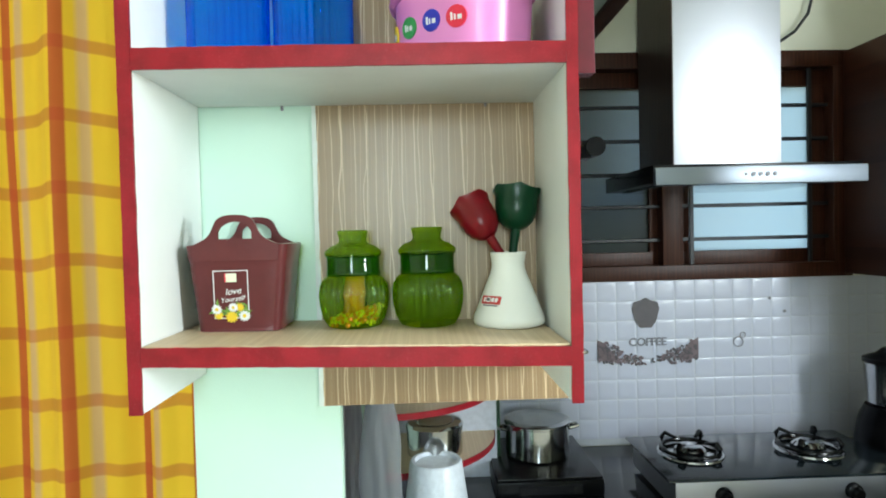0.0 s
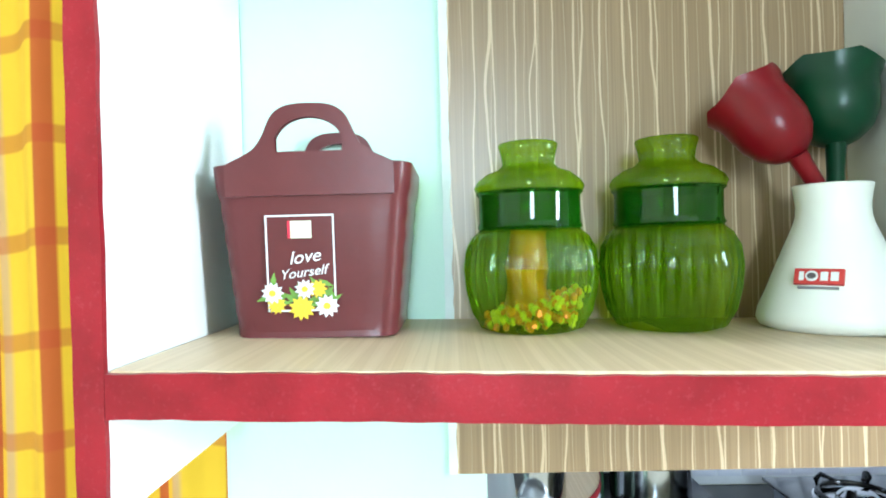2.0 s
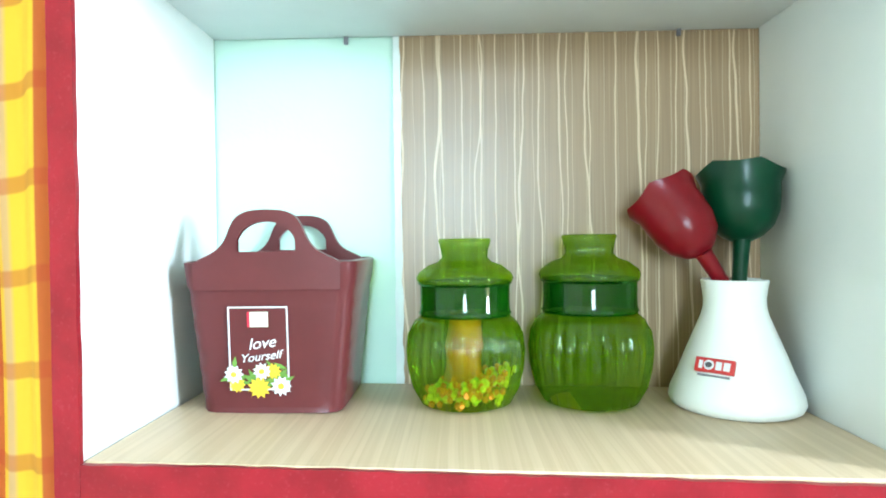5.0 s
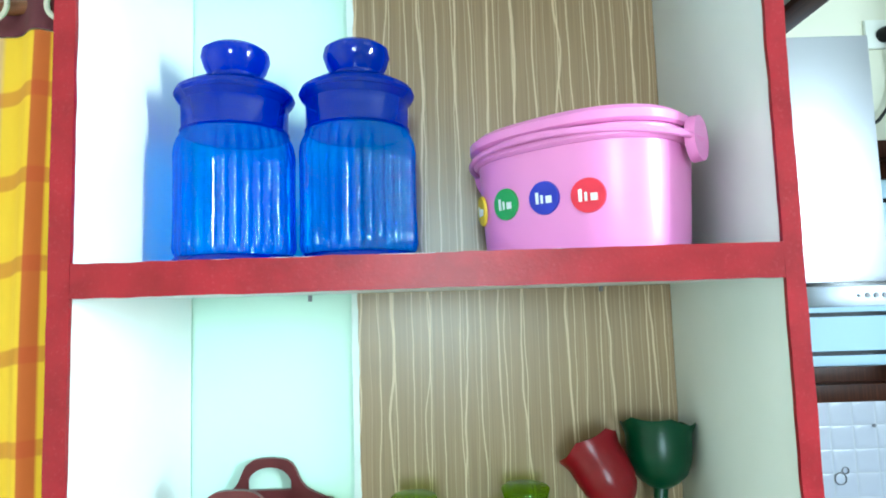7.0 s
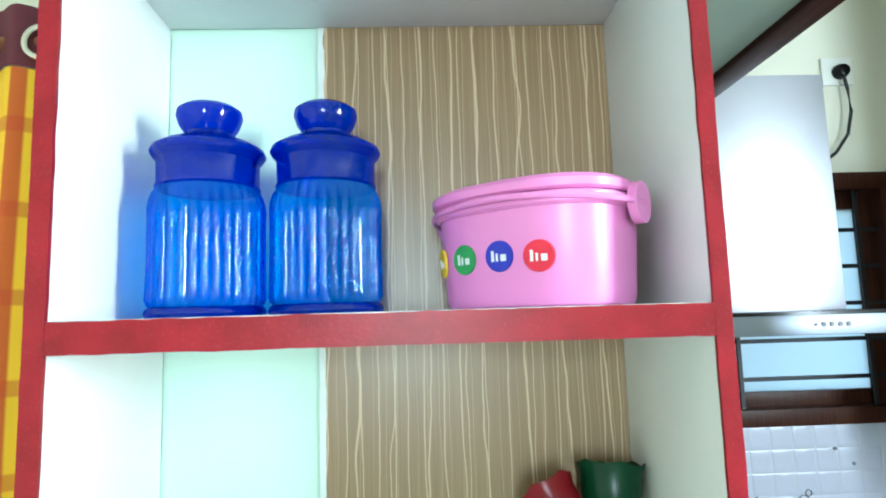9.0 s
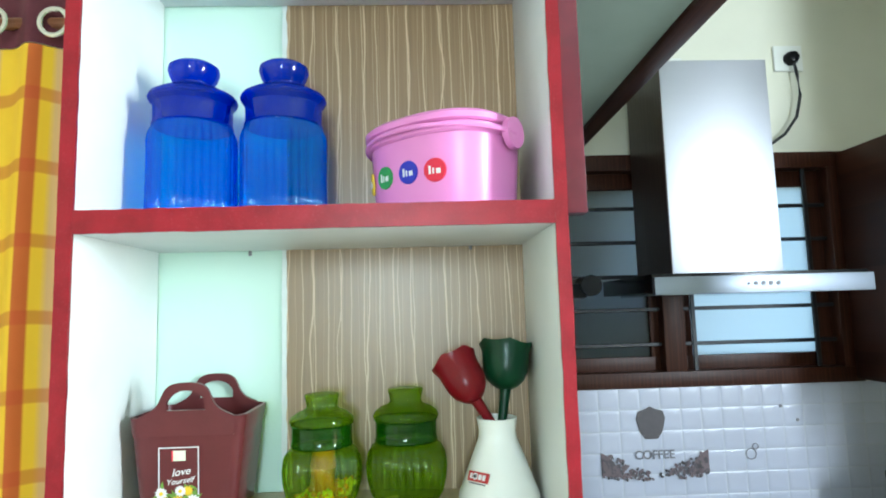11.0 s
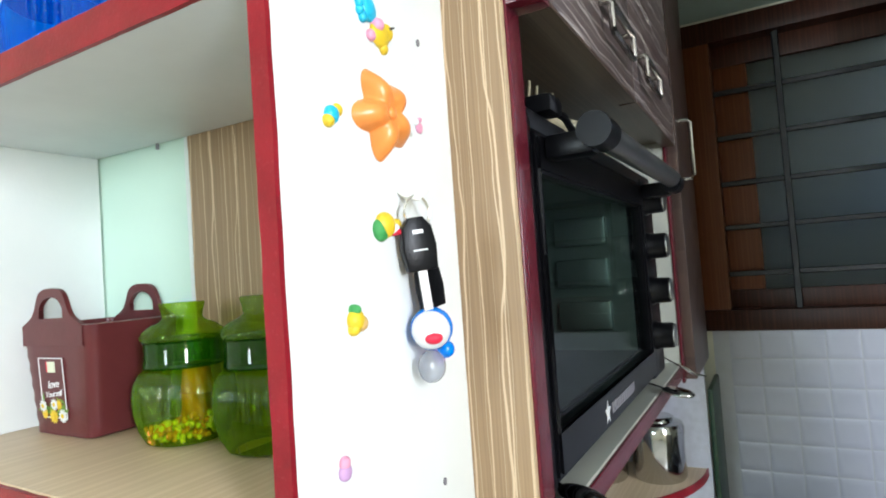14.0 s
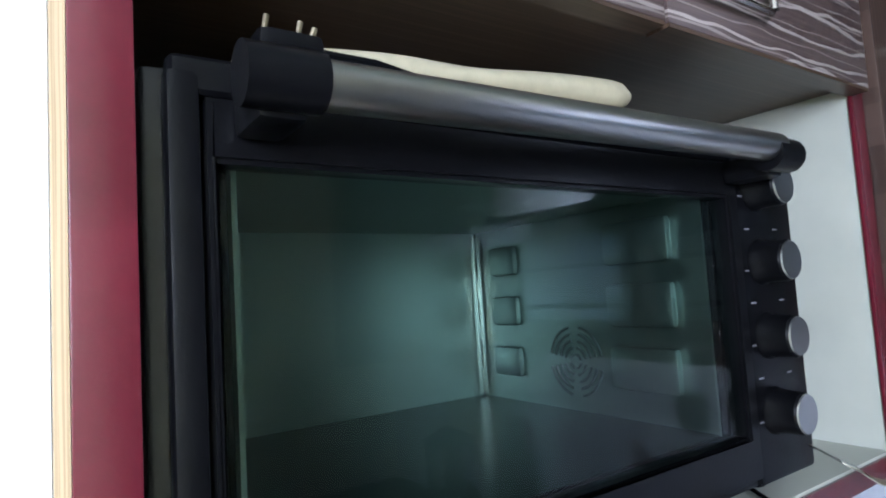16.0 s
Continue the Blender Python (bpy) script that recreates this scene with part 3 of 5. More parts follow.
part("bottom_panel", boxed(-0.172, 0.198, CY0 - 0.0035, CY1 + 0.0035, OZ0 + 0.001, CZ0 - 0.004), BLACKM, oven, "black enamelled bottom")
part("back_panel", boxed(-0.172, CXB - 0.004, CY0 - 0.0035, CY1 + 0.0035, CZ0 - 0.0035, CZ1 + 0.0035), BLACKM, oven, "black back")
bm = bmesh.new()
box(bm, CXB - 0.003, CXB, CY0, CY1, CZ0, CZ1)
box(bm, CXB, 0.197, CY0 - 0.003, CY0, CZ0, CZ1)
box(bm, CXB, 0.197, CY1, CY1 + 0.003, CZ0, CZ1)
box(bm, CXB, 0.197, CY0, CY1, CZ1, CZ1 + 0.003)
for k in range(3):
    z = CZ0 + 0.034 + 0.066 * k
    box(bm, -0.118, -0.066, CY1 - 0.010, CY1 + 0.001, z, z + 0.038, 0.007)
    box(bm, 0.082, 0.166, CY1 - 0.010, CY1 + 0.001, z, z + 0.046, 0.007)
part("lining", bm, OVENIN, oven, "grey metal oven lining with pressed rack supports")
part("crumb_tray", boxed(CXB, 0.197, CY0, CY1, CZ0 - 0.003, CZ0 + 0.002), BLACKM, oven, "black tray", 0)
bm = bmesh.new()
for r in (0.008, 0.016, 0.024, 0.032, 0.040):
    for q in range(4):
        tube(bm, arc((0.024, CY1 - 0.0006, 1.538), (1, 0, 0), (0, 0, 1), r, r, q * 90 + 12, q * 90 + 78, 8), 0.0018, 5, 1.0, (0, 1, 0))
part("fan_grille", bm, flat("fan_slots", (0.05, 0.06, 0.058), 0.5), oven, "round slotted fan grille")
# chrome strip added to imitate the bright reflection in the lining's back corner
part("corner_glint", boxed(CXB + 0.001, CXB + 0.012, CY1 - 0.012, CY1 - 0.002, CZ0 + 0.004, CZ1 - 0.004, bevel=0.002), CHROME, oven)
bm = bmesh.new()
box(bm, 0.1985, OF, 0.868, 0.8845, OZ0 + 0.002, OZ1 - 0.006, 0.004)
box(bm, 0.1985, OF - 0.001, 0.869, 1.465, OZ1 - 0.018, OZ1 + 0.003, 0.006, 3)
box(bm, 0.1985, OF, 1.366, OY1 + 0.001, OZ0 + 0.002, OZ1 - 0.006, 0.005)
box(bm, 0.1985, OF - 0.005, 0.8845, 1.366, OZ0 + 0.002, 1.437, 0.002)
part("front_frame", bm, BLACKP, oven, "satin black plastic front")


def ring_frame(x0, x1, outer, inner, bevel=0.003):
    """A flat frame in the y-z plane: outer and inner are y0, y1, z0, z1."""
    bm = bmesh.new()
    quads = []
    for x in (x0, x1):
        for y0, y1, z0, z1 in (outer, inner):
            quads.append([bm.verts.new((x, y, z)) for y, z in ((y0, z0), (y1, z0), (y1, z1), (y0, z1))])
    for p, q in ((0, 1), (2, 3), (0, 2), (1, 3)):
        for k in range(4):
            bm.faces.new((quads[p][k], quads[p][(k + 1) % 4], quads[q][(k + 1) % 4], quads[q][k]))
    bmesh.ops.bevel(bm, geom=[e for e in bm.edges if abs(e.verts[0].co.x - e.verts[1].co.x) < 1e-6 and len({round(v.co.x, 4) for v in e.verts}) == 1 and e.verts[0].co.x > (x0 + x1) / 2 and (abs(e.verts[0].co.y - e.verts[1].co.y) < 1e-6 or abs(e.verts[0].co.z - e.verts[1].co.z) < 1e-6)], offset=bevel, segments=2, affect="EDGES")
    return bm


door = part("door", ring_frame(0.200, OF + 0.004, (0.8865, 1.364, 1.439, 1.733), (0.8915, 1.346, 1.479, 1.699)), BLACKP, oven, "black framed glass door")
part("door_glass", boxed(0.206, 0.210, 0.891, 1.3465, 1.4785, 1.6995), GLASSM, door, "clear glass pane", 0)
hb = tube(bmesh.new(), [(0.265, 0.925, 1.7285), (0.266, 1.345, 1.7345)], 0.0125, 20)
handle = part("handle", hb, metal("handle_steel", (0.42, 0.41, 0.40), 0.25), oven, "brushed steel bar handle")
for y in (0.908, 1.348):
    b2 = tube(bmesh.new(), [(0.265, y - 0.018, 1.7285), (0.265, y + 0.02, 1.729)], 0.0150, 16)
    box(b2, 0.2185, 0.262, y - 0.010, y + 0.016, 1.7105, 1.7325, 0.006)
    part("handle_end", b2, BLACKP, handle, "black plastic end")
for z in (1.710, 1.638, 1.567, 1.4955):
    k = part("knob", moved(lathe(bmesh.new(), [(0.0225, 0.0), (0.0225, 0.003), (0.0205, 0.006), (0.0198, 0.027), (0.018, 0.029)], (0, 0, 0), 32), pose(OF, 1.398, z, 0, 90, 0)), BLACKP, oven, "black ribbed knob")
    part("knob_cap", disc(bmesh.new(), pose(OF + 0.0295, 1.398, z, 0, 90, 0), 0.0182, 0.002, 28), metal("knob_steel", (0.4, 0.4, 0.4), 0.3), k, "steel cap")
    for yy, dz in ((1.380, 0.034), (1.432, 0.034), (1.374, -0.006), (1.4265, 0.012)):
        part("mark", boxed(OF, OF + 0.0006, yy - 0.004, yy + 0.004, z + dz - 0.0025, z + dz - 0.001), INKG, oven, "", 0)
for y in (0.90, 1.42):
    for x in (-0.07, 0.17):
        part("foot", lathe(bmesh.new(), [(0.014, 0), (0.012, OZ0 - NZ0 + 0.002)], (x, y, NZ0), 14), BLACKP, oven)
# plain shapes where the maker's mark stands
pts = [(0.0125 if k % 2 == 0 else 0.0055, radians(90 + 36 * k)) for k in range(10)]
bm = bmesh.new()
vs = [bm.verts.new((OF + 0.0046, 1.046 + r * math.cos(a), 1.4565 + r * 1.15 * math.sin(a))) for r, a in pts]
bm.faces.new(vs)
part("star_mark", bm, PWHITE, door, "white star", 0)
for k in range(10):
    part("plain_mark", boxed(OF + 0.0042, OF + 0.0048, 1.066 + 0.0125 * k, 1.0755 + 0.0125 * k, 1.4505, 1.4625), INKG, door, "", 0)

# things in the niche, on and by the oven
pad = thing("folded_mat", (0.1, 1.15, OZ1), "folded cream cloth mat lying on the oven", "mat")


def fold_layer(x0, x1, y0, y1, z0, z1, seed, drop=0.0):
    """A soft folded layer: rounded at its front and ends, sagging a little along its length."""
    bm = bmesh.new()
    rows = []
    for i in range(29):
        f = i / 28
        y = y0 + (y1 - y0) * f
        end = min(1.0, 0.35 + 14 * min(f, 1 - f)) ** 0.5
        half, mid = (z1 - z0) / 2 * (0.45 + 0.55 * f ** 0.7), z0 + (z1 - z0) / 2 * (0.45 + 0.55 * f ** 0.7) - drop * (1 - f)
        sag = 0.0025 * noise.noise((f * 3.0, seed, 0.0))
        row = []
        for a in range(-90, 91, 15):
            c, n = math.cos(radians(a)), math.sin(radians(a))
            row.append(bm.verts.new((x1 - half + half * c * end * 1.3 + 0.002 * noise.noise((f * 5, seed, a * 0.02)), y, mid + half * n * end + sag * (n + 1))))
        row.append(bm.verts.new((x0, y, mid + half * end + sag * 2)))
        row.append(bm.verts.new((x0, y, mid - half * end)))
        rows.append(row)
    for p, q in zip(rows, rows[1:]):
        for k in range(len(p)):
            bm.faces.new((p[k], p[(k + 1) % len(p)], q[(k + 1) % len(p)], q[k]))
    bm.faces.new(rows[0]), bm.faces.new(rows[-1][::-1])
    return bm


part("fold", fold_layer(0.03, 0.190, 0.920, 1.268, OZ1 + 0.001, 1.783, 1.0), PAPER, pad)
part("fold", fold_layer(0.03, 0.186, 0.915, 1.266, 1.783, 1.811, 4.0, 0.015), PAPER, pad)
plug = thing("power_plug", (0.15, 0.94, OZ1), "black three-pin power plug and cord lying on the oven", "plug")
b2 = boxed(0.192, 0.224, 0.912, 0.950, 1.7565, 1.7745, bevel=0.006)
part("plug_body", b2, BLACKP, plug)
for dy, dx in ((0.921, 0.200), (0.941, 0.200), (0.944, 0.214)):
    part("pin", tube(bmesh.new(), [(dx, dy, 1.772), (dx + 0.001, dy + 0.003, 1.7905 if dx < 0.21 else 1.781)], 0.0018, 8), metal("worn_brass", (0.42, 0.36, 0.26), 0.3), plug, "brass-coloured pin")
part("cord", tube(bmesh.new(), [(0.214, 0.947, 1.766), (0.214, 0.985, 1.766), (0.2085, 1.03, 1.762), (0.2075, 1.08, 1.7575), (0.2075, 1.16, 1.7572)], 0.004, 8), BLACKP, plug)


def cutlery(name, label, m, kind):
    """A spoon or fork along -x from its neck, made at the origin and set at m."""
    ob = thing(name, m.translation, label, "cutlery", "cutlery beside the oven")
    bm = tube(bmesh.new(), [(-0.09, 0, 0), (-0.04, 0, 0.002), (0, 0, 0)], [0.0055, 0.004, 0.003], 8, 0.35)
    part("stem", moved(bm, m), STEEL, ob)
    if kind == "spoon":
        bm = ball(bmesh.new(), (0.024, 0, -0.001), 0.017, 3, (1.5, 1, 0.36))
        part("bowl", moved(bm, m), STEEL, ob)
    else:
        bm = bmesh.new()
        box(bm, 0, 0.02, -0.010, 0.010, -0.001, 0.001, 0.0006)
        for k in range(4):
            tube(bm, [(0.018, -0.0085 + 0.0057 * k, 0), (0.036, -0.0085 + 0.0057 * k, -0.003), (0.052, -0.0085 + 0.0057 * k, 0.002)], 0.0014, 6)
        part("tines", moved(bm, m), STEEL, ob)
    return ob


cutlery("spoon", "steel spoon lying over the edge of the board", pose(0.225, 1.36, 1.420, 0, 8, -20), "spoon")
cutlery("spoon", "steel spoon lying over the edge of the board", pose(0.205, 0.915, 1.423, 0, 10, -20), "spoon")
cutlery("fork", "steel fork hanging over the edge of the board", pose(0.232, 1.475, 1.436, 0, 28, 40), "fork")

# ---- things on the lower shelf ----


def floor1(x):
    """The height of the leaning lower board at x."""
    return 1.4887 - 0.018 * (x - XL)



def rounded(w, d, r, z, cx, cy, n=5, lift=0.0, peak=0.4):
    """A loop of a rounded rectangle; lift raises the middle of its long sides."""
    pts = []
    for sx, sy, a0 in ((1, 1, 0), (-1, 1, 90), (-1, -1, 180), (1, -1, 270)):
        for k in range(n):
            a = radians(a0 + 90 * k / (n - 1))
            pts.append((sx * (w / 2 - r) + r * math.cos(a), sy * (d / 2 - r) + r * math.sin(a)))
    out = []
    for k, (x, y) in enumerate(pts):
        nx, ny = pts[(k + 1) % len(pts)]
        steps = 8 if abs(nx - x) > r * 1.5 else 1
        for s in range(steps):
            px, py = x + (nx - x) * s / steps, y + (ny - y) * s / steps
            f = max(0.0, 1 - abs(px) / (w * peak))
            out.append(Vector((cx + px, cy + py, z + (lift * f * f * (3 - 2 * f) if abs(py) > d * 0.3 else 0))))
    return out


def basket():
    cx, cy = -0.2275, 0.7705
    FLOOR1 = floor1(cx)
    ob = thing("basket", (cx, cy, FLOOR1), "maroon plastic handled basket with a printed flower label", "basket")
    bm = bmesh.new()
    H = 0.107
    loops = [rounded(0.097, 0.086, 0.010, FLOOR1 + 0.0, cx, cy)]
    n = 14
    for k in range(n + 1):
        f = k / n
        rib = -0.0012 if (k % 2 and f < 0.8) else 0
        if f > 0.8:
            rib = 0.0012
        loops.append(rounded(0.101 + 0.021 * f + rib, 0.085 + 0.012 * f + rib, 0.011, FLOOR1 + 0.002 + (H - 0.003) * f, cx, cy))
    loops.append(rounded(0.118, 0.093, 0.010, FLOOR1 + H, cx, cy))
    loops.append(rounded(0.092, 0.085, 0.010, FLOOR1 + 0.004, cx, cy))
    rings = [[bm.verts.new(p) for p in l] for l in loops]
    for a, b in zip(rings, rings[1:]):
        m = len(a)
        for k in range(m):
            bm.faces.new((a[k], a[(k + 1) % m], b[(k + 1) % m], b[k]))
    bm.faces.new(rings[0]), bm.faces.new(rings[-1])
    part("body", bm, BAG, ob)
    xs = np.linspace(-0.0512, 0.0512, 97)
    rise = np.interp(abs(xs), [0, 0.008, 0.014, 0.0195, 0.0235, 0.0262, 0.0290, 0.034, 0.042, 0.048, 0.0512], [0.0355, 0.0352, 0.0342, 0.0315, 0.0275, 0.0205, 0.0138, 0.0080, 0.0035, 0.0010, -0.0012])
    rise = np.convolve(np.pad(rise, 2, mode="edge"), np.ones(5) / 5, mode="valid")
    for sy in (-1, 1):
        bm = bmesh.new()
        y0, y1 = cy + sy * 0.0450, cy + sy * 0.0495
        z = FLOOR1 + H - 0.002

        def column(k, low, high):
            return [bm.verts.new((cx + xs[k], y, z + h)) for y, h in ((y0, low), (y1, low), (y1, high), (y0, high))]

        for k in range(96):
            spans = []
            inside = [abs(xs[q]) < 0.0213 for q in (k, k + 1)]
            if inside[0] and inside[1]:
                arch = [0.0085 + 0.0205 * (1 - (xs[q] / 0.0215) ** 2) ** 0.42 for q in (k, k + 1)]
                spans = [((-0.018, 0.0085), (-0.018, 0.0085)), ((arch[0], rise[k] + 0.002), (arch[1], rise[k + 1] + 0.002))]
            else:
                spans = [((-0.018, rise[k] + 0.002), (-0.018, rise[k + 1] + 0.002))]
            for p, q in spans:
                ca, cb = column(k, *p), column(k + 1, *q)
                for e in range(4):
                    bm.faces.new((ca[e], ca[(e + 1) % 4], cb[(e + 1) % 4], cb[e]))
                if (k == 0) or (len(spans) == 2 and p[0] > 0 and not (abs(xs[k - 1]) < 0.0213)):
                    bm.faces.new(ca)
        bmesh.ops.remove_doubles(bm, verts=bm.verts, dist=1e-6)
        part("handle", bm, BAG, ob, "moulded handle plate")
    # the printed label lies on the sloping front
    ax = -0.2345
    tilt = math.degrees(math.atan2(0.006, 0.107))
    face = Matrix.Translation((ax, cy - 0.0452, FLOOR1 + 0.044)) @ pose(0, 0, 0, 90 + tilt, 0, 0) @ Matrix.Diagonal((1.1, 1.05, 1, 1))
    lab = part("label", moved(boxed(-0.019, 0.019, -0.026, 0.030, -0.0005, 0.0008), face), BAG, ob, "printed label with white border, words and flowers", 0)
    bm = bmesh.new()
    for b in ((-0.019, 0.019, 0.0291, 0.030), (-0.019, 0.019, -0.026, -0.0251), (-0.019, -0.0182, -0.025, 0.029), (0.0182, 0.019, -0.025, 0.029)):
        box(bm, b[0], b[1], b[2], b[3], 0.0006, 0.0014)
    part("label_border", moved(bm, face), PWHITE, lab, "", 0)
    part("label_patch", moved(boxed(-0.0065, 0.0065, 0.0165, 0.0265, 0.0006, 0.0015), face), flat("pale_patch", (0.72, 0.74, 0.55)), lab, "", 0)
    part("label_patch", moved(boxed(-0.0065, -0.0050, 0.0165, 0.0265, 0.0010, 0.0018), face), PRED, lab, "", 0)
    words("label_words", "love", face @ pose(0.002, 0.0055, 0.0016, 0, 0, 7), 0.0105, PWHITE, lab, 0.35)
    words("label_words", "Yourself", face @ pose(0.001, -0.0035, 0.0016, 0, 0, 7), 0.0078, PWHITE, lab, 0.35)
    rnd = random.Random(4)
    bm = bmesh.new()
    for k in range(26):
        a, x = rnd.uniform(-60, 240), rnd.uniform(-0.020, 0.022)
        box_at = face @ pose(x, -0.018 + rnd.uniform(-0.004, 0.006), 0.0015, 0, 0, a)
        vs = [bm.verts.new(box_at @ Vector(p)) for p in ((0, -0.0008, 0), (0.005, -0.0016, 0), (0.010, 0, 0), (0.005, 0.0016, 0))]
        bm.faces.new(vs)
    part("label_leaves", bm, flat("leaf_print", (0.16, 0.32, 0.04)), lab, "", 0)
    for x, y, r, mm in ((-0.016, -0.015, 0.0065, PWHITE), (-0.014, -0.022, 0.0055, PYELLOW), (0.0, -0.024, 0.0075, PYELLOW), (0.002, -0.013, 0.006, PWHITE), (0.009, -0.013, 0.0055, PYELLOW), (0.014, -0.023, 0.007, PWHITE)):
        bm = bmesh.new()
        for k in range(11):
            mm_at = face @ pose(x, y, 0.0021 + r * 0.03, 0, 0, k * 360 / 11)
            vs = [bm.verts.new(mm_at @ Vector(p)) for p in ((0, 0, 0), (r * 0.6, -r * 0.22, 0), (r, 0, 0), (r * 0.6, r * 0.22, 0))]
            bm.faces.new(vs)
        part("label_flower", bm, mm, lab, "", 0)
        disc_m = face @ pose(x, y, 0.0027 + r * 0.03)
        part("label_flower", disc(bmesh.new(), disc_m, r * 0.3, 0.0004, 10), PYELLOW, lab, "", 0)
    return ob


basket()


def green_jar(x, y, s, tall, label):
    low = floor1(x)
    ob = thing("jar", (x, y, low), label, "jar", "green jars on the shelf")
    at = (x, y, low)

    def turned(rows, *more, **named):
        return lathe(bmesh.new(), [(q * s, z * tall) for q, z in rows], at, *more, **named)

    part("body", turned([(0.028, 0.0), (0.034, 0.002), (0.040, 0.012), (0.0435, 0.026), (0.0447, 0.040), (0.0432, 0.052), (0.0387, 0.060), (0.0335, 0.0645)], 224, 28, 0.0034, (0.006, 0.0605)), GREEN, ob, "ribbed clear green body", 60)
    part("neck", turned([(0.0335, 0.0648), (0.0348, 0.0665), (0.0338, 0.0685), (0.0334, 0.0705), (0.0335, 0.088)], 64, cap=False), GREEND, ob, "dark green neck")
    lid = part("lid", turned([(0.0350, 0.0885), (0.0366, 0.092), (0.0345, 0.096), (0.028, 0.101), (0.0205, 0.1035), (0.0172, 0.107), (0.0180, 0.113), (0.0198, 0.1193), (0.0188, 0.1206), (0.004, 0.1208)], 160, 20, 0.0014, (0.0945, 0.1205)), GREEN, ob, "clear green flared lid", 60)
    part("lid_rim", turned([(0.0340, 0.0868), (0.0355, 0.0882), (0.0340, 0.0896)], 64, cap=False), GREEND, lid)
    return ob


j1 = green_jar(-0.0905, 0.763, 1.0, 1.023, "clear green ribbed plastic jar part filled with coloured beads")
green_jar(0.0045, 0.772, 1.045, 1.055, "clear green ribbed plastic jar, empty")
FLOOR1 = floor1(-0.0905)
rnd = random.Random(7)
beads = {n: bmesh.new() for n in ("yellow", "orange", "green")}
for k in range(330):
    a, r = rnd.uniform(0, 2 * math.pi), 0.037 * math.sqrt(rnd.random())
    x, y = r * math.cos(a), r * math.sin(a)
    top = 0.016 + 0.28 * x
    z = 0.004 + rnd.random() * max(top, 0.006)
    if r > 0.030 + 0.3 * z:
        continue
    ball(beads[rnd.choice(("yellow", "orange", "orange", "yellow", "orange", "green", "orange", "yellow"))], (-0.0905 + x, 0.760 + y, FLOOR1 + z), 0.0026, 1, (1, 1, 1.2))
for n, c in (("yellow", (0.92, 0.80, 0.03)), ("orange", (0.95, 0.30, 0.01)), ("green", (0.60, 0.72, 0.02))):
    tagged(part("beads", beads[n], flat(n + "_beads", c, 0.3), j1, n + " beads"), kind="stuff")
part("packet", tube(bmesh.new(), [(-0.092, 0.775, FLOOR1 + 0.014), (-0.0915, 0.776, FLOOR1 + 0.04), (-0.090, 0.775, FLOOR1 + 0.066)], [0.0165, 0.015, 0.012], 24), flat("orange_packet", (0.85, 0.24, 0.01)), j1, "orange packet inside")

# white vase with two plastic tulips
VX, VY = 0.109, 0.762
FLOOR1 = floor1(VX)
vase = thing("vase", (VX, VY, FLOOR1), "white conical plastic vase with a small red label", "vase")
part("body", lathe(bmesh.new(), [(q, z * 1.06) for q, z in [(0.040, 0.0), (0.0445, 0.002), (0.0465, 0.006), (0.0455, 0.012), (0.040, 0.024), (0.0335, 0.040), (0.0275, 0.054), (0.0232, 0.064), (0.0215, 0.070), (0.0212, 0.076), (0.0222, 0.083), (0.0232, 0.0885), (0.0224, 0.0892), (0.0205, 0.083), (0.0195, 0.07), (0.022, 0.060)]], (VX, VY, FLOOR1), 64), WHITEP, vase, "", 50)
tag = Matrix.Translation((VX - 0.0256, VY - 0.0259, FLOOR1 + 0.0355)) @ pose(0, 0, 0, 65, 0, -44.6)
lb = part("label", moved(boxed(-0.0135, 0.0135, -0.0052, 0.0052, -0.002, 0.0012, bevel=0.0006), tag), flat("red_label", (0.55, 0.035, 0.03)), vase, "small red label with plain white bars")
for x, w in ((-0.0105, 0.0026), (0.0012, 0.0040), (0.0066, 0.0042)):
    part("plain_mark", moved(boxed(x, x + w, -0.0030, 0.0028, 0.001, 0.0016), tag), PWHITE, lb, "", 0)
part("plain_mark", disc(bmesh.new(), tag @ pose(-0.0036, 0.0, 0.0013), 0.0036, 0.0008, 20), PWHITE, lb)
part("plain_mark", disc(bmesh.new(), tag @ pose(-0.0036, 0.0, 0.0017), 0.0025, 0.0008, 20, 0.8), INK, lb, "dark oval")
part("plain_mark", moved(boxed(-0.0110, 0.0110, -0.0078, -0.0066, -0.0012, 0.0004), tag), INKG, lb, "thin grey line", 0)


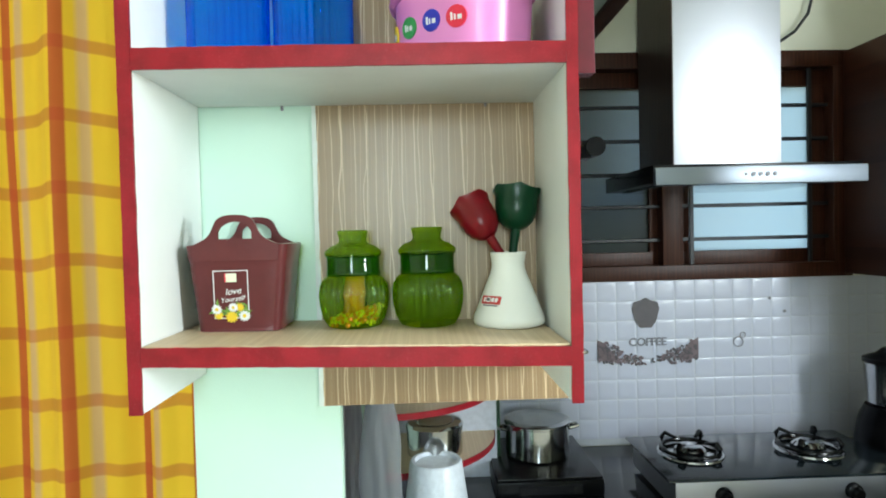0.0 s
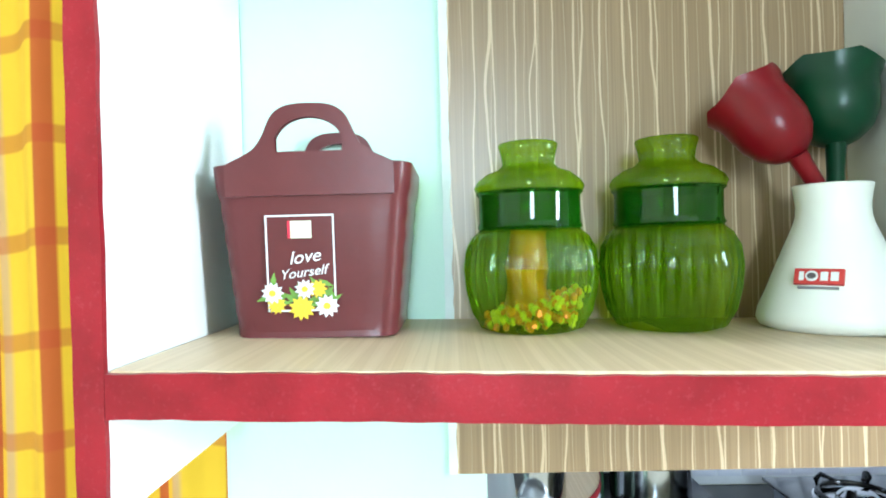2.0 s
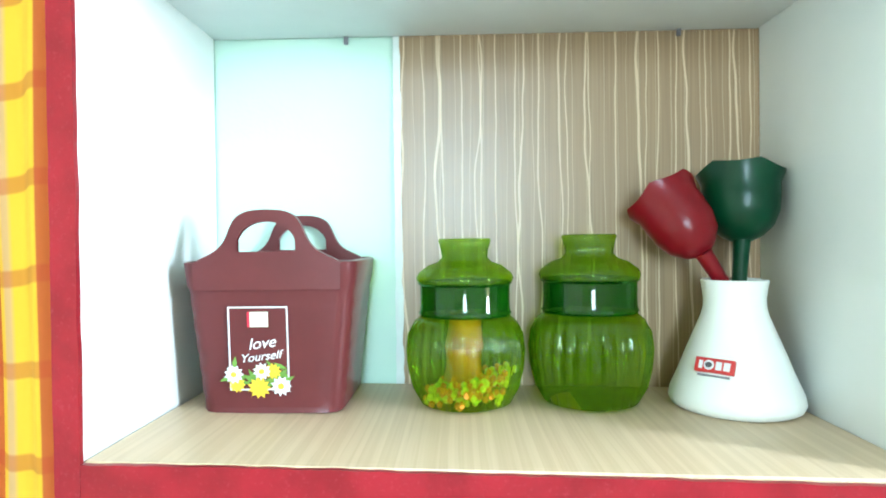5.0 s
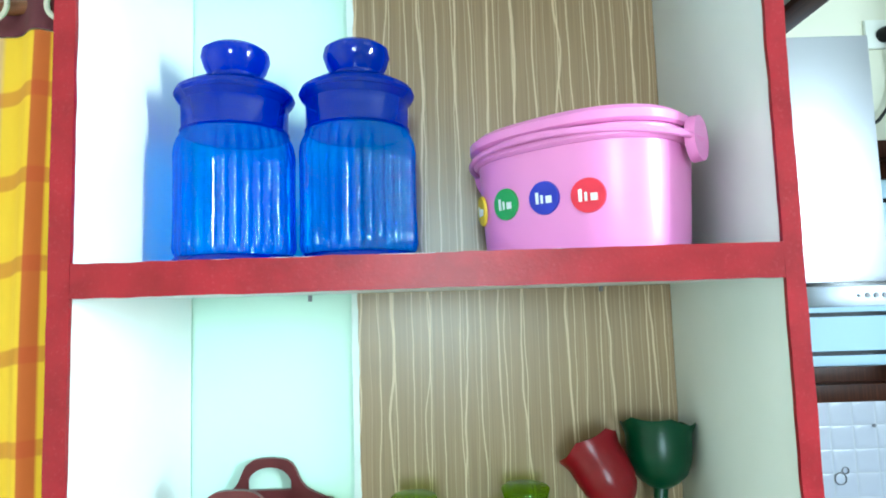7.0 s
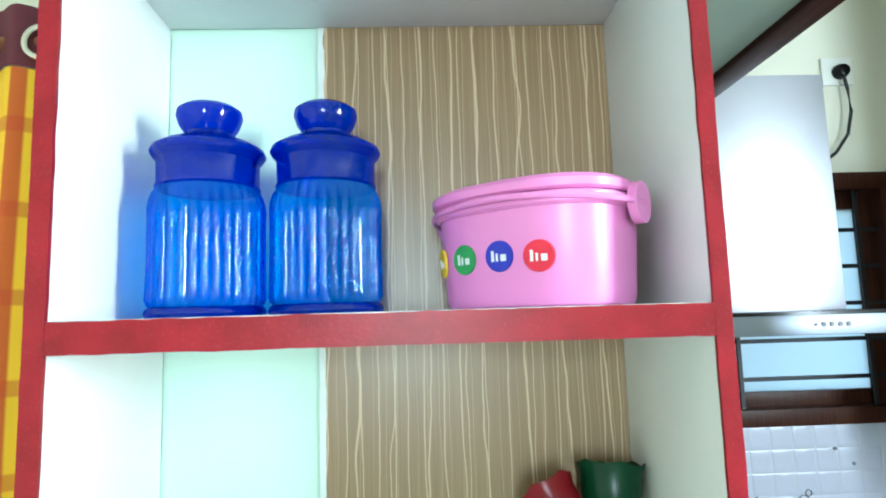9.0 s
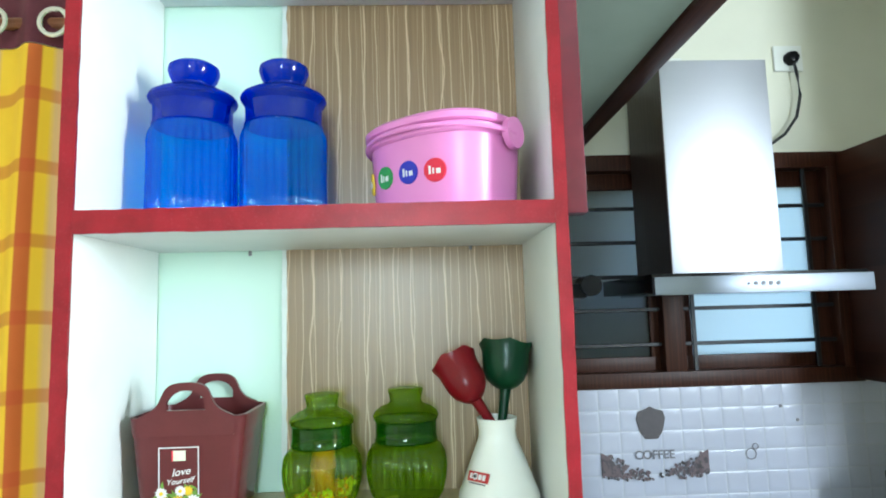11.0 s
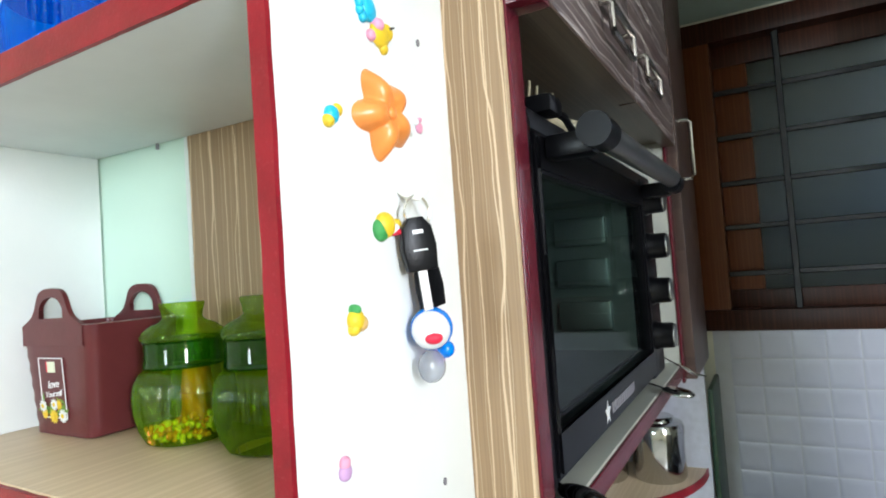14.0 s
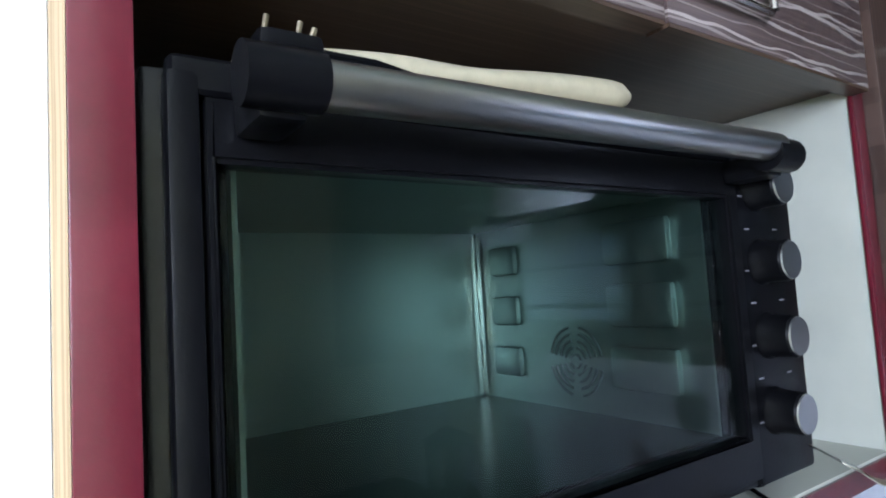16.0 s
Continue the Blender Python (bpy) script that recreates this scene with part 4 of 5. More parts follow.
def tulip(name, label, foot, base, mouth, r, mat, turn):
    ob = thing("tulip", foot, label, "artificial flower", "plastic tulips in the vase")
    foot, base, mouth = Vector(foot), Vector(base), Vector(mouth)
    part("stem", tube(bmesh.new(), [foot, foot.lerp(base, 0.6), base], [0.0055, 0.0055, 0.0065], 12), mat, ob)
    L = (mouth - base).length
    m = Matrix.Translation(base) @ (mouth - base).to_track_quat("Z", "Y").to_matrix().to_4x4() @ pose(0, 0, 0, 0, 0, turn)
    bm = bmesh.new()
    prof = [(0.25, -0.02), (0.52, 0.06), (0.78, 0.2), (0.93, 0.4), (0.97, 0.62), (0.98, 0.82), (1.12, 1.0), (1.06, 0.99), (0.90, 0.82), (0.88, 0.6), (0.7, 0.25), (0.2, 0.12)]
    rings = []
    for i, (rr, zz) in enumerate(prof):
        ring = []
        for k in range(48):
            a = 2 * math.pi * k / 48
            lobe = abs(math.sin(3.0 * a))
            wave = max(0.0, zz - 0.6) * (0.15 * (1 - lobe) - 0.07 + 0.05 * math.sin(2 * a + 1))
            ring.append(bm.verts.new(m @ Vector((r * rr * math.cos(a) * (1 + 0.25 * wave), r * rr * math.sin(a) * (1 + 0.25 * wave), L * (zz + wave)))))
        rings.append(ring)
    for a, b in zip(rings, rings[1:]):
        for k in range(48):
            bm.faces.new((a[k], a[(k + 1) % 48], b[(k + 1) % 48], b[k]))
    bm.faces.new(rings[0][::-1]), bm.faces.new(rings[-1])
    part("cup", bm, mat, ob)
    return ob


tulip("red", "dark red plastic tulip leaning out of the vase", (VX + 0.002, VY, FLOOR1 + 0.075), (0.0855, 0.760, 1.596), (0.0620, 0.784, 1.640), 0.0255, TRED, 20)
tulip("green", "dark green plastic tulip standing in the vase", (VX + 0.004, VY + 0.004, FLOOR1 + 0.07), (0.1225, 0.778, 1.605), (0.1265, 0.790, 1.657), 0.0288, TGREEN, 50)

# ---- things on the upper shelf ----
FLOOR2 = 1.8024


def blue_jar(x, y, label):
    ob = thing("jar", (x, y, FLOOR2), label, "jar", "blue jars on the shelf")
    at = (x, y, FLOOR2)
    part("base", lathe(bmesh.new(), [(r, z * 0.962) for r, z in [(0.044, 0.0), (0.0485, 0.0015), (0.0500, 0.0045), (0.0490, 0.008), (0.0468, 0.0100)]], at, 64), BLUED, ob, "dark blue foot")
    part("body", lathe(bmesh.new(), [(r, z * 0.962) for r, z in [(0.0462, 0.0102), (0.0482, 0.0125), (0.0496, 0.017), (0.0492, 0.024), (0.0488, 0.050), (0.0490, 0.088), (0.0494, 0.097), (0.0486, 0.1045), (0.0466, 0.1105), (0.0436, 0.116)]], at, 256, 32, 0.0030, (0.0112, 0.1065)), BLUE, ob, "ribbed clear blue body", 60)
    part("collar", lathe(bmesh.new(), [(r, z * 0.962) for r, z in [(0.0430, 0.1165), (0.0445, 0.118), (0.0430, 0.121), (0.0435, 0.142), (0.0475, 0.147)]], at, 64, cap=False), BLUED, ob, "dark blue collar")
    lid = part("lid", lathe(bmesh.new(), [(r, z * 0.962) for r, z in [(0.0475, 0.1475), (0.0490, 0.150), (0.0475, 0.154), (0.038, 0.160), (0.026, 0.164), (0.021, 0.167), (0.021, 0.170)]], at, 64), BLUED, ob, "dark blue domed lid")
    part("lid_knob", lathe(bmesh.new(), [(r, z * 0.962) for r, z in [(0.021, 0.1702), (0.0255, 0.177), (0.0285, 0.186), (0.0275, 0.192), (0.022, 0.196), (0.010, 0.1975)]], at, 48), BLUED, lid, "round knob")
    return ob


blue_jar(-0.2325, 0.742, "translucent blue ribbed plastic jar with a knobbed lid")
blue_jar(-0.1295, 0.745, "translucent blue ribbed plastic jar with a knobbed lid")


def tub():
    cx, cy, ang = 0.0555, 0.730, radians(-40)
    ob = thing("tub", (cx, cy, FLOOR2), "pink oval plastic tub with a lid and bail handle", "tub")
    ca, sa = math.cos(ang), math.sin(ang)

    def loop(a, b, z):
        a *= 0.93
        out = []
        for k in range(72):
            t = 2 * math.pi * k / 72
            c, s = math.cos(t), math.sin(t)
            u, v = a * math.copysign(abs(c) ** 0.8, c), b * math.copysign(abs(s) ** 0.8, s)
            out.append((cx + u * ca - v * sa, cy + u * sa + v * ca, FLOOR2 + z))
        return out

    def loft(rows):
        bm = bmesh.new()
        rings = [[bm.verts.new(p) for p in loop(*r)] for r in rows]
        for p, q in zip(rings, rings[1:]):
            for k in range(72):
                bm.faces.new((p[k], p[(k + 1) % 72], q[(k + 1) % 72], q[k]))
        bm.faces.new(rings[0][::-1]), bm.faces.new(rings[-1])
        return bm

    part("body", loft([(0.080, 0.058, 0.0), (0.084, 0.062, 0.002), (0.086, 0.064, 0.008), (0.090, 0.069, 0.082)]), PINK, ob)
    part("rim", loft([(0.0915, 0.0705, 0.077), (0.094, 0.073, 0.079), (0.0945, 0.0735, 0.086), (0.093, 0.072, 0.0875)]), PINK, ob)
    part("lid", loft([(0.094, 0.073, 0.0882), (0.0965, 0.0755, 0.090), (0.0965, 0.0755, 0.096), (0.091, 0.071, 0.100), (0.05, 0.04, 0.101)]), PINK, ob, "pink flat lid")
    for s in (-1, 1):
        m = Matrix.Translation((cx + s * 0.0925 * ca, cy + s * 0.0925 * sa, FLOOR2 + 0.080)) @ pose(0, 0, 0, 0, 90, math.degrees(ang))
        e = part("ear", disc(bmesh.new(), m, 0.017, 0.007, 28), PINK, ob, "round handle boss")
    pts = []
    for k in range(25):
        t = math.pi * k / 24
        u, v = 0.095 * math.cos(t), -0.0775 * math.sin(t)
        pts.append((cx + u * ca - v * sa, cy + u * sa + v * ca, FLOOR2 + 0.0845 - 0.016 * math.cos(t) ** 2 * 0.3))
    part("bail_handle", tube(bmesh.new(), pts, 0.0028, 8), PINK, ob)
    for at, r, mat, lab in (((0.0415, 0.6515, 1.8415), 0.0125, PRED, "red round sticker with plain white bars"), ((0.0125, 0.6735, 1.8435), 0.0125, PBLUE, "blue round sticker with plain white bars"), ((-0.0125, 0.7005, 1.8435), 0.0125, PGREEN, "green round sticker with plain white bars"), ((-0.030, 0.735, 1.8435), 0.0125, PYELLOW, "yellow round sticker")):
        dx, dy = at[0] - cx, at[1] - cy
        u, v = dx * ca + dy * sa, -dx * sa + dy * ca
        z = at[2] - FLOOR2
        f = (z - 0.008) / 0.08
        a, b = 0.0817 + 0.004 * f, 0.064 + 0.005 * f
        # step along the outward way until the wall's outline is met
        k = (abs(u / a) ** 2.5 + abs(v / b) ** 2.5) ** (-1 / 2.5)
        u, v = u * k, v * k
        n = Vector((math.copysign(abs(u / a) ** 1.5 / a, u), math.copysign(abs(v / b) ** 1.5 / b, v), 0)).normalized()
        way = Vector((n.x * ca - n.y * sa, n.x * sa + n.y * ca, -0.07)).normalized()
        p = Vector((cx + u * ca - v * sa, cy + u * sa + v * ca, at[2])) + way * 0.0006
        m = Matrix.Translation(p) @ way.to_track_quat("Z", "Y").to_matrix().to_4x4()
        st = part("sticker", disc(bmesh.new(), m, r, 0.0022, 30), mat, ob, lab)
        for k, (w, h) in enumerate(((0.0024, 0.0085), (0.0018, 0.0062), (0.0048, 0.0052))):
            part("plain_mark", moved(boxed(-0.0065 + 0.0042 * k, -0.0065 + 0.0042 * k + w, -0.004, -0.004 + h, 0.0009, 0.0016), m), PWHITE, st, "", 0)


tub()

# ---- magnets and keys on the shelf's side ----
PX = 0.1682


def blob(name, label, y, z, rows, category="magnet"):
    """A small magnet: flat rounded bumps in the plane of the side panel; rows are (dy, dz, radius, material, thickness)."""
    ob = thing(name, (PX, y, z), label, category, "magnets on the shelf side")
    for dy, dz, r, mat, th in rows:
        part("bump", ball(bmesh.new(), (PX + th * 0.3, y + dy, z + dz), r, 3, (th / r, 1, 1)), mat, ob)
    return ob


flower = thing("flower_magnet", (PX, 0.722, 1.723), "orange five-petalled plastic flower on the shelf side", "magnet", "magnets on the shelf side")
bm = bmesh.new()
rings = []
for i in range(9):
    f = i / 8
    ring = []
    for k in range(80):
        a = 2 * math.pi * k / 80
        lobe = (0.5 + 0.5 * math.cos(5 * (a - radians(118)))) ** 0.75
        reach = (0.0185 + 0.0125 * lobe) * (0.10 + 0.90 * f)
        high = 0.0125 * (1 - f ** 3.2) * (0.72 + 0.28 * min(1.0, f * 2.2)) + 0.0022 * lobe * math.sin(math.pi * min(1.0, f * 1.15))
        ring.append(bm.verts.new((PX + max(high, 0.0) + 0.0002, 0.722 + reach * math.cos(a), 1.723 + reach * math.sin(a))))
    rings.append(ring)
for p, q in zip(rings, rings[1:]):
    for k in range(80):
        bm.faces.new((p[k], p[(k + 1) % 80], q[(k + 1) % 80], q[k]))
bm.faces.new(rings[0]), bm.faces.new(rings[-1][::-1])
part("petals", bm, PORANGE, flower, "five joined rounded petals", 60)
part("centre", ball(bmesh.new(), (PX + 0.0098, 0.722, 1.723), 0.0042, 3, (0.6, 1, 1)), PORANGE, flower)
blob("shell_magnet", "light blue scalloped magnet", 0.7145, 1.791, [(0, 0, 0.008, SKYB, 0.004)] + [(-0.009 * math.cos(radians(q)), 0.009 * math.sin(radians(q)), 0.0034, SKYB, 0.003) for q in (-50, -20, 10, 40, 70, 100)])
blob("fish_magnet", "yellow and pink fish-shaped magnet", 0.7265, 1.779, [(0, 0, 0.0098, PYELLOW, 0.004), (0.008, 0.003, 0.006, PYELLOW, 0.004), (-0.004, 0.004, 0.005, PPINK, 0.0055), (-0.010, -0.004, 0.004, PPINK, 0.003), (0.004, -0.009, 0.004, PYELLOW, 0.003), (0.0075, 0.0045, 0.0011, INK, 0.0068)])
blob("small_magnet", "small blue and yellow magnet", 0.671, 1.7135, [(0, 0, 0.0055, SKYB, 0.004), (0.005, 0.0035, 0.004, PYELLOW, 0.0035), (-0.003, -0.004, 0.004, PYELLOW, 0.0035)])
blob("small_magnet", "small pale pink magnet", 0.771, 1.724, [(0, 0, 0.0042, PPINK, 0.002), (-0.004, 0.004, 0.003, PWHITE, 0.002), (0.001, 0.006, 0.002, PPINK, 0.002)])
blob("hook_magnet", "yellow and green magnet hook holding the keys", 0.718, 1.651, [(-0.001, 0.0, 0.0085, PYELLOW, 0.006), (-0.005, -0.003, 0.0075, PGREEN, 0.0045), (0.0085, -0.002, 0.004, PWHITE, 0.005), (0.0088, -0.0045, 0.0022, PRED, 0.0075), (0.0125, 0.0015, 0.0035, PYELLOW, 0.004)])
blob("small_magnet", "small yellow and green fruit-shaped magnet", 0.681, 1.594, [(0, 0, 0.0065, PYELLOW, 0.005), (0.004, -0.002, 0.005, flat("tan_plastic", (0.7, 0.45, 0.15)), 0.005), (-0.001, 0.0062, 0.0032, PGREEN, 0.005), (-0.002, -0.005, 0.004, PYELLOW, 0.004)])
blob("small_magnet", "small pale mauve magnet", 0.664, 1.512, [(0, 0, 0.005, flat("mauve_plastic", (0.6, 0.35, 0.6)), 0.003), (0.0, 0.005, 0.004, PPINK, 0.003)])
hook = thing("wall_hook", (PX, 0.7405, 1.671), "white plastic hook on the shelf side", "hook", "magnets on the shelf side")
part("hook_body", tube(bmesh.new(), [(PX, 0.738, 1.676), (PX + 0.006, 0.739, 1.671), (PX + 0.014, 0.7405, 1.669), (PX + 0.020, 0.742, 1.675)], 0.0024, 8), WHITEP, hook)

keys = thing("key_ring", (PX + 0.012, 0.7405, 1.659), "bunch of black-headed keys on a steel ring with a ball charm", "keys")
part("ring", tube(bmesh.new(), arc((PX + 0.012, 0.7405, 1.659), (0.25, 0.97, 0), (0, 0, 1), 0.0115, 0.0115, 0, 360, 33), 0.0009, 6), CHROME, keys, "steel split ring")
KX = PX + 0.014


def key(y, z, lean, turn, size):
    m = Matrix.Translation((KX, y, z)) @ pose(0, 0, 0, lean, 0, turn)
    k = part("key", moved(prism(bmesh.new(), [(p[0], p[1]) for p in ((-0.0085, -0.013), (0.0085, -0.013), (0.0098, 0.0), (0.0085, 0.011), (0.004, 0.0165), (-0.004, 0.0165), (-0.0085, 0.011), (-0.0098, 0.0))], -0.004, 0.004, 0.0012), m @ pose(0, 0, 0, 90, 0, 90) @ Matrix.Scale(size, 4)), BLACKP, keys, "black plastic key head")
    part("blade", moved(boxed(-0.0025, 0.0025, -0.040, -0.013, -0.0009, 0.0009), m @ pose(0, 0, 0, 90, 0, 90) @ Matrix.Scale(size, 4)), metal("key_steel", (0.24, 0.23, 0.22), 0.35), k, "steel blade", 0)


key(0.7360, 1.636, 6, -42, 1.2)
key(0.7475, 1.609, 10, -12, 1.05)
fob = Matrix.Translation((KX, 0.7360, 1.636)) @ pose(0, 0, 0, 6, 0, -42) @ pose(0, 0, 0, 90, 0, 90) @ Matrix.Scale(1.2, 4)
part("key_mark", moved(boxed(-0.004, 0.004, -0.0022, -0.0014, 0.0040, 0.0044), fob), PWHITE, keys, "white line on the key", 0)
part("key_mark", moved(boxed(-0.003, 0.003, 0.0072, 0.0094, 0.0040, 0.0044), fob), PWHITE, keys, "white mark on the key", 0)
charm = part("charm", ball(bmesh.new(), (KX + 0.001, 0.7445, 1.582), 0.0142, 4), BLUEBALL, keys, "blue and white plastic ball charm")
part("charm_front", ball(bmesh.new(), (KX + 0.003, 0.7402, 1.5815), 0.0128, 4), PWHITE, charm, "white front")
part("charm_patch", ball(bmesh.new(), (KX + 0.0085, 0.7335, 1.577), 0.0062, 3, (1, 1, 0.7)), PRED, charm, "red patch")
part("charm_drop", ball(bmesh.new(), (KX, 0.7435, 1.557), 0.011, 3, (0.8, 1, 1.0)), FILMY, keys, "clear plastic drop")
part("charm_bead", ball(bmesh.new(), (KX + 0.002, 0.7600, 1.5660), 0.0062, 3), BLUEBALL, keys, "small blue bead")
petals = bmesh.new()
for k in range(7):
    ball(petals, (KX - 0.004, 0.7620 + 0.0062 * math.cos(k * 0.8976), 1.5640 + 0.0062 * math.sin(k * 0.8976)), 0.0036, 2, (0.5, 1, 1))
part("charm_flower", petals, flat("lilac_plastic", (0.55, 0.38, 0.72), 0.3), keys, "lilac flower charm")
part("charm_cord", tube(bmesh.new(), [(KX, 0.743, 1.597), (KX - 0.001, 0.742, 1.625), (PX + 0.012, 0.741, 1.648)], 0.0012, 6), INKG, keys)

# ---- curtain ----
curtain = thing("curtain", (-0.78, 1.2, 0.02), "yellow checked curtain with a maroon eyelet header", "curtain")


def fold(x):
    return 0.028 * math.sin(x * 2 * math.pi / 0.21 + 0.6) + 0.012 * math.sin(x * 2 * math.pi / 0.083 + 1.0)


def sheet(x0, x1, z0, z1, nx, nz, y):
    bm = bmesh.new()
    uv = bm.loops.layers.uv.new("cloth")
    grid = []
    for j in range(nz + 1):
        z = z0 + (z1 - z0) * j / nz
        row = []
        for i in range(nx + 1):
            x = x0 + (x1 - x0) * i / nx
            sway = 0.010 * noise.noise((x * 5, z * 1.3, 2.0))
            sag = 0.006 * math.sin(x * 2 * math.pi / 0.21)
            row.append((bm.verts.new((x + sway * 0.6, y + fold(x) * (0.75 + 0.25 * noise.noise((x * 2, z, 5))) + sway, z)), x, z + sag))
        grid.append(row)
    for a, b in zip(grid, grid[1:]):
        for i in range(nx):
            q = (a[i], a[i + 1], b[i + 1], b[i])
            f = bm.faces.new([v[0] for v in q])
            for l, v in zip(f.loops, q):
                l[uv].uv = (v[1], v[2])
    return bm


part("cloth", sheet(-1.45, -0.335, 0.02, 2.222, 240, 60, 1.185), CLOTH, curtain, "yellow cloth with red and mauve stripes", 80)
part("header", sheet(-1.45, -0.335, 2.224, 2.33, 240, 3, 1.185), HEADER, curtain, "maroon header band", 80)
for k in range(7):
    x = -0.655 - 0.112 * k
    part("eyelet", tube(bmesh.new(), arc((x, 1.150 + fold(x), 2.262), (1, 0, 0), (0, 0, 1), 0.026, 0.026, 0, 360, 29), 0.005, 8, 0.6, (0, 1, 0)), CHROME, curtain, "steel eyelet")
rod = thing("curtain_rod", (-0.9, 1.19, 2.272), "varnished wooden curtain rod through the eyelets", "rod")
part("pole", tube(bmesh.new(), [(-1.6, 1.185, 2.272), (-0.325, 1.185, 2.272)], 0.012, 14), ORANGEWOOD, rod)

# ---- kitchen counter ----
CZ = 0.80
structure("counter", boxed(-0.118, 2.38, 1.50, BACK - 0.003, CZ - 0.03, CZ, bevel=0.004), GRANITE, "black granite worktop", "counter", 35)
base = thing("base_cabinet", (1.1, 1.8, 0), "dark brown base cabinet under the worktop", "cabinet")
part("body", boxed(-0.117, 2.38, 1.54, BACK - 0.004, 0.0, CZ - 0.0305), DARKV, base, "", 0)

# two-burner gas stove
stove = thing("gas_stove", (1.0, 1.76, CZ), "two-burner gas stove with a dark glass top and steel front", "stove")
SX0, SX1, SY0, SY1, SZ = 0.665, 1.385, 1.60, 1.96, 0.905
part("glass_top", boxed(SX0, SX1, SY0, SY1, SZ - 0.010, SZ - 0.002, bevel=0.003), flat("dark_glass", (0.014, 0.020, 0.025), 0.1), stove, "dark tempered glass top")
part("body", boxed(SX0 + 0.02, SX1 - 0.02, SY0 + 0.005, SY1 - 0.02, CZ + 0.014, SZ - 0.0105, bevel=0.004), BRUSHED, stove, "steel front panel")
for x in (SX0 + 0.05, SX1 - 0.05):
    for y in (SY0 + 0.05, SY1 - 0.05):
        part("foot", lathe(bmesh.new(), [(0.014, 0), (0.012, 0.016)], (x, y, CZ), 12), BLACKP, stove)
for bx, kx in ((0.815, 0.82), (1.19, 1.19)):
    at = (bx, 1.80, SZ - 0.002)
    b = part("burner", lathe(bmesh.new(), [(0.022, 0.0), (0.040, 0.004), (0.046, 0.014), (0.036, 0.022), (0.028, 0.026), (0.008, 0.027)], at, 40), STEEL, stove, "steel gas burner")
    part("drip_tray", lathe(bmesh.new(), [(0.050, 0.0), (0.085, 0.001), (0.092, 0.006), (0.097, 0.004), (0.099, 0.000)], at, 48, cap=False), STEEL, b, "steel ring")
    bm = tube(bmesh.new(), arc((bx, 1.80, SZ + 0.012), (1, 0, 0), (0, 1, 0), 0.085, 0.085, 0, 360, 41), 0.006, 8)
    for q in range(4):
        a = radians(45 + 90 * q)
        c, s = math.cos(a), math.sin(a)
        tube(bm, [(bx + 0.088 * c, 1.80 + 0.088 * s, SZ), (bx + 0.090 * c, 1.80 + 0.090 * s, SZ + 0.030), (bx + 0.080 * c, 1.80 + 0.080 * s, SZ + 0.044), (bx + 0.045 * c, 1.80 + 0.045 * s, SZ + 0.036)], [0.008, 0.010, 0.009, 0.006], 8, 0.7)
    part("pan_support", bm, BLACKM, b, "black enamelled pan support")
    part("knob", moved(lathe(bmesh.new(), [(0.024, 0), (0.022, 0.012), (0.016, 0.016), (0.014, 0.03), (0.012, 0.032)], (0, 0, 0), 24), pose(kx, SY0 + 0.004, 0.855, 90, 0, 0)), BLACKP, stove, "black gas knob")

# extractor hood
hood = thing("extractor_hood", (0.97, 1.9, 1.725), "stainless steel chimney extractor hood above the stove", "extractor hood")
HX0, HX1, HY = 0.664, 1.283, 1.66
part("front_panel", boxed(HX0, HX1, HY, HY + 0.02, 1.7265, 1.776, bevel=0.002), PANELM, hood, "brushed steel control panel")
part("canopy", prism(bmesh.new(), [(HX0 + 0.001, HY + 0.0205), (HX1 - 0.001, HY + 0.0205), (HX1 - 0.001, BACK - 0.045), (HX0 + 0.001, BACK - 0.045)], 1.735, 1.786, 0.002), BLACKM, hood, "dark canopy")
part("filter", boxed(HX0 + 0.05, HX1 - 0.05, HY + 0.06, BACK - 0.08, 1.728, 1.7345), STEEL, hood, "", 0)
part("duct_cover", boxed(0.795, 1.140, 1.84, BACK - 0.04, 1.7865, 2.47, bevel=0.0015), BRUSHED, hood, "tall brushed steel duct cover")
# thin brown sheet standing in for the dark reflection on the duct's steel side
part("duct_side_reflection", boxed(0.7925, 0.7948, 1.842, BACK - 0.04, 1.787, 2.469), DARKV, hood, "", 0)
for k in range(5):
    part("button", disc(bmesh.new(), pose(0.925 + 0.021 * k, HY - 0.001, 1.7525, 90, 0, 0), 0.0065 if k else 0.004, 0.003, 16), INKG if k else INK, hood, "round push button")
socket = thing("wall_socket", (1.43, BACK, 2.61), "white wall socket with a black plug and hanging cable", "socket")
part("plate", boxed(1.375, 1.485, BACK - 0.012, BACK - 0.001, 2.563, 2.662, bevel=0.003), WHITEP, socket)
part("plug", moved(lathe(bmesh.new(), [(0.026, 0), (0.026, 0.014), (0.02, 0.03), (0.012, 0.034)], (0, 0, 0), 24), pose(1.435, BACK - 0.012, 2.608, 90, 0, 0)), BLACKP, socket)
part("cable", tube(bmesh.new(), [(1.437, BACK - 0.03, 2.595), (1.446, BACK - 0.03, 2.54), (1.45, BACK - 0.03, 2.46), (1.43, BACK - 0.03, 2.38), (1.38, BACK - 0.03, 2.315), (1.30, BACK - 0.05, 2.265), (1.15, BACK - 0.06, 2.24)], 0.0055, 8), IRON, socket, "dark cable")
pipe = thing("wall_bracket", (0.87, BACK, 2.5), "small white box on the wall above the duct", "bracket")
part("case", boxed(0.80, 0.98, BACK - 0.10, BACK - 0.002, 2.50, 2.58, bevel=0.006), WHITEP, pipe)

# curved corner shelves below the tall cabinet, with a white side panel
corner = thing("corner_shelf", (-0.1, 1.9, CZ), "white corner shelf unit with curved red-edged boards", "shelf")
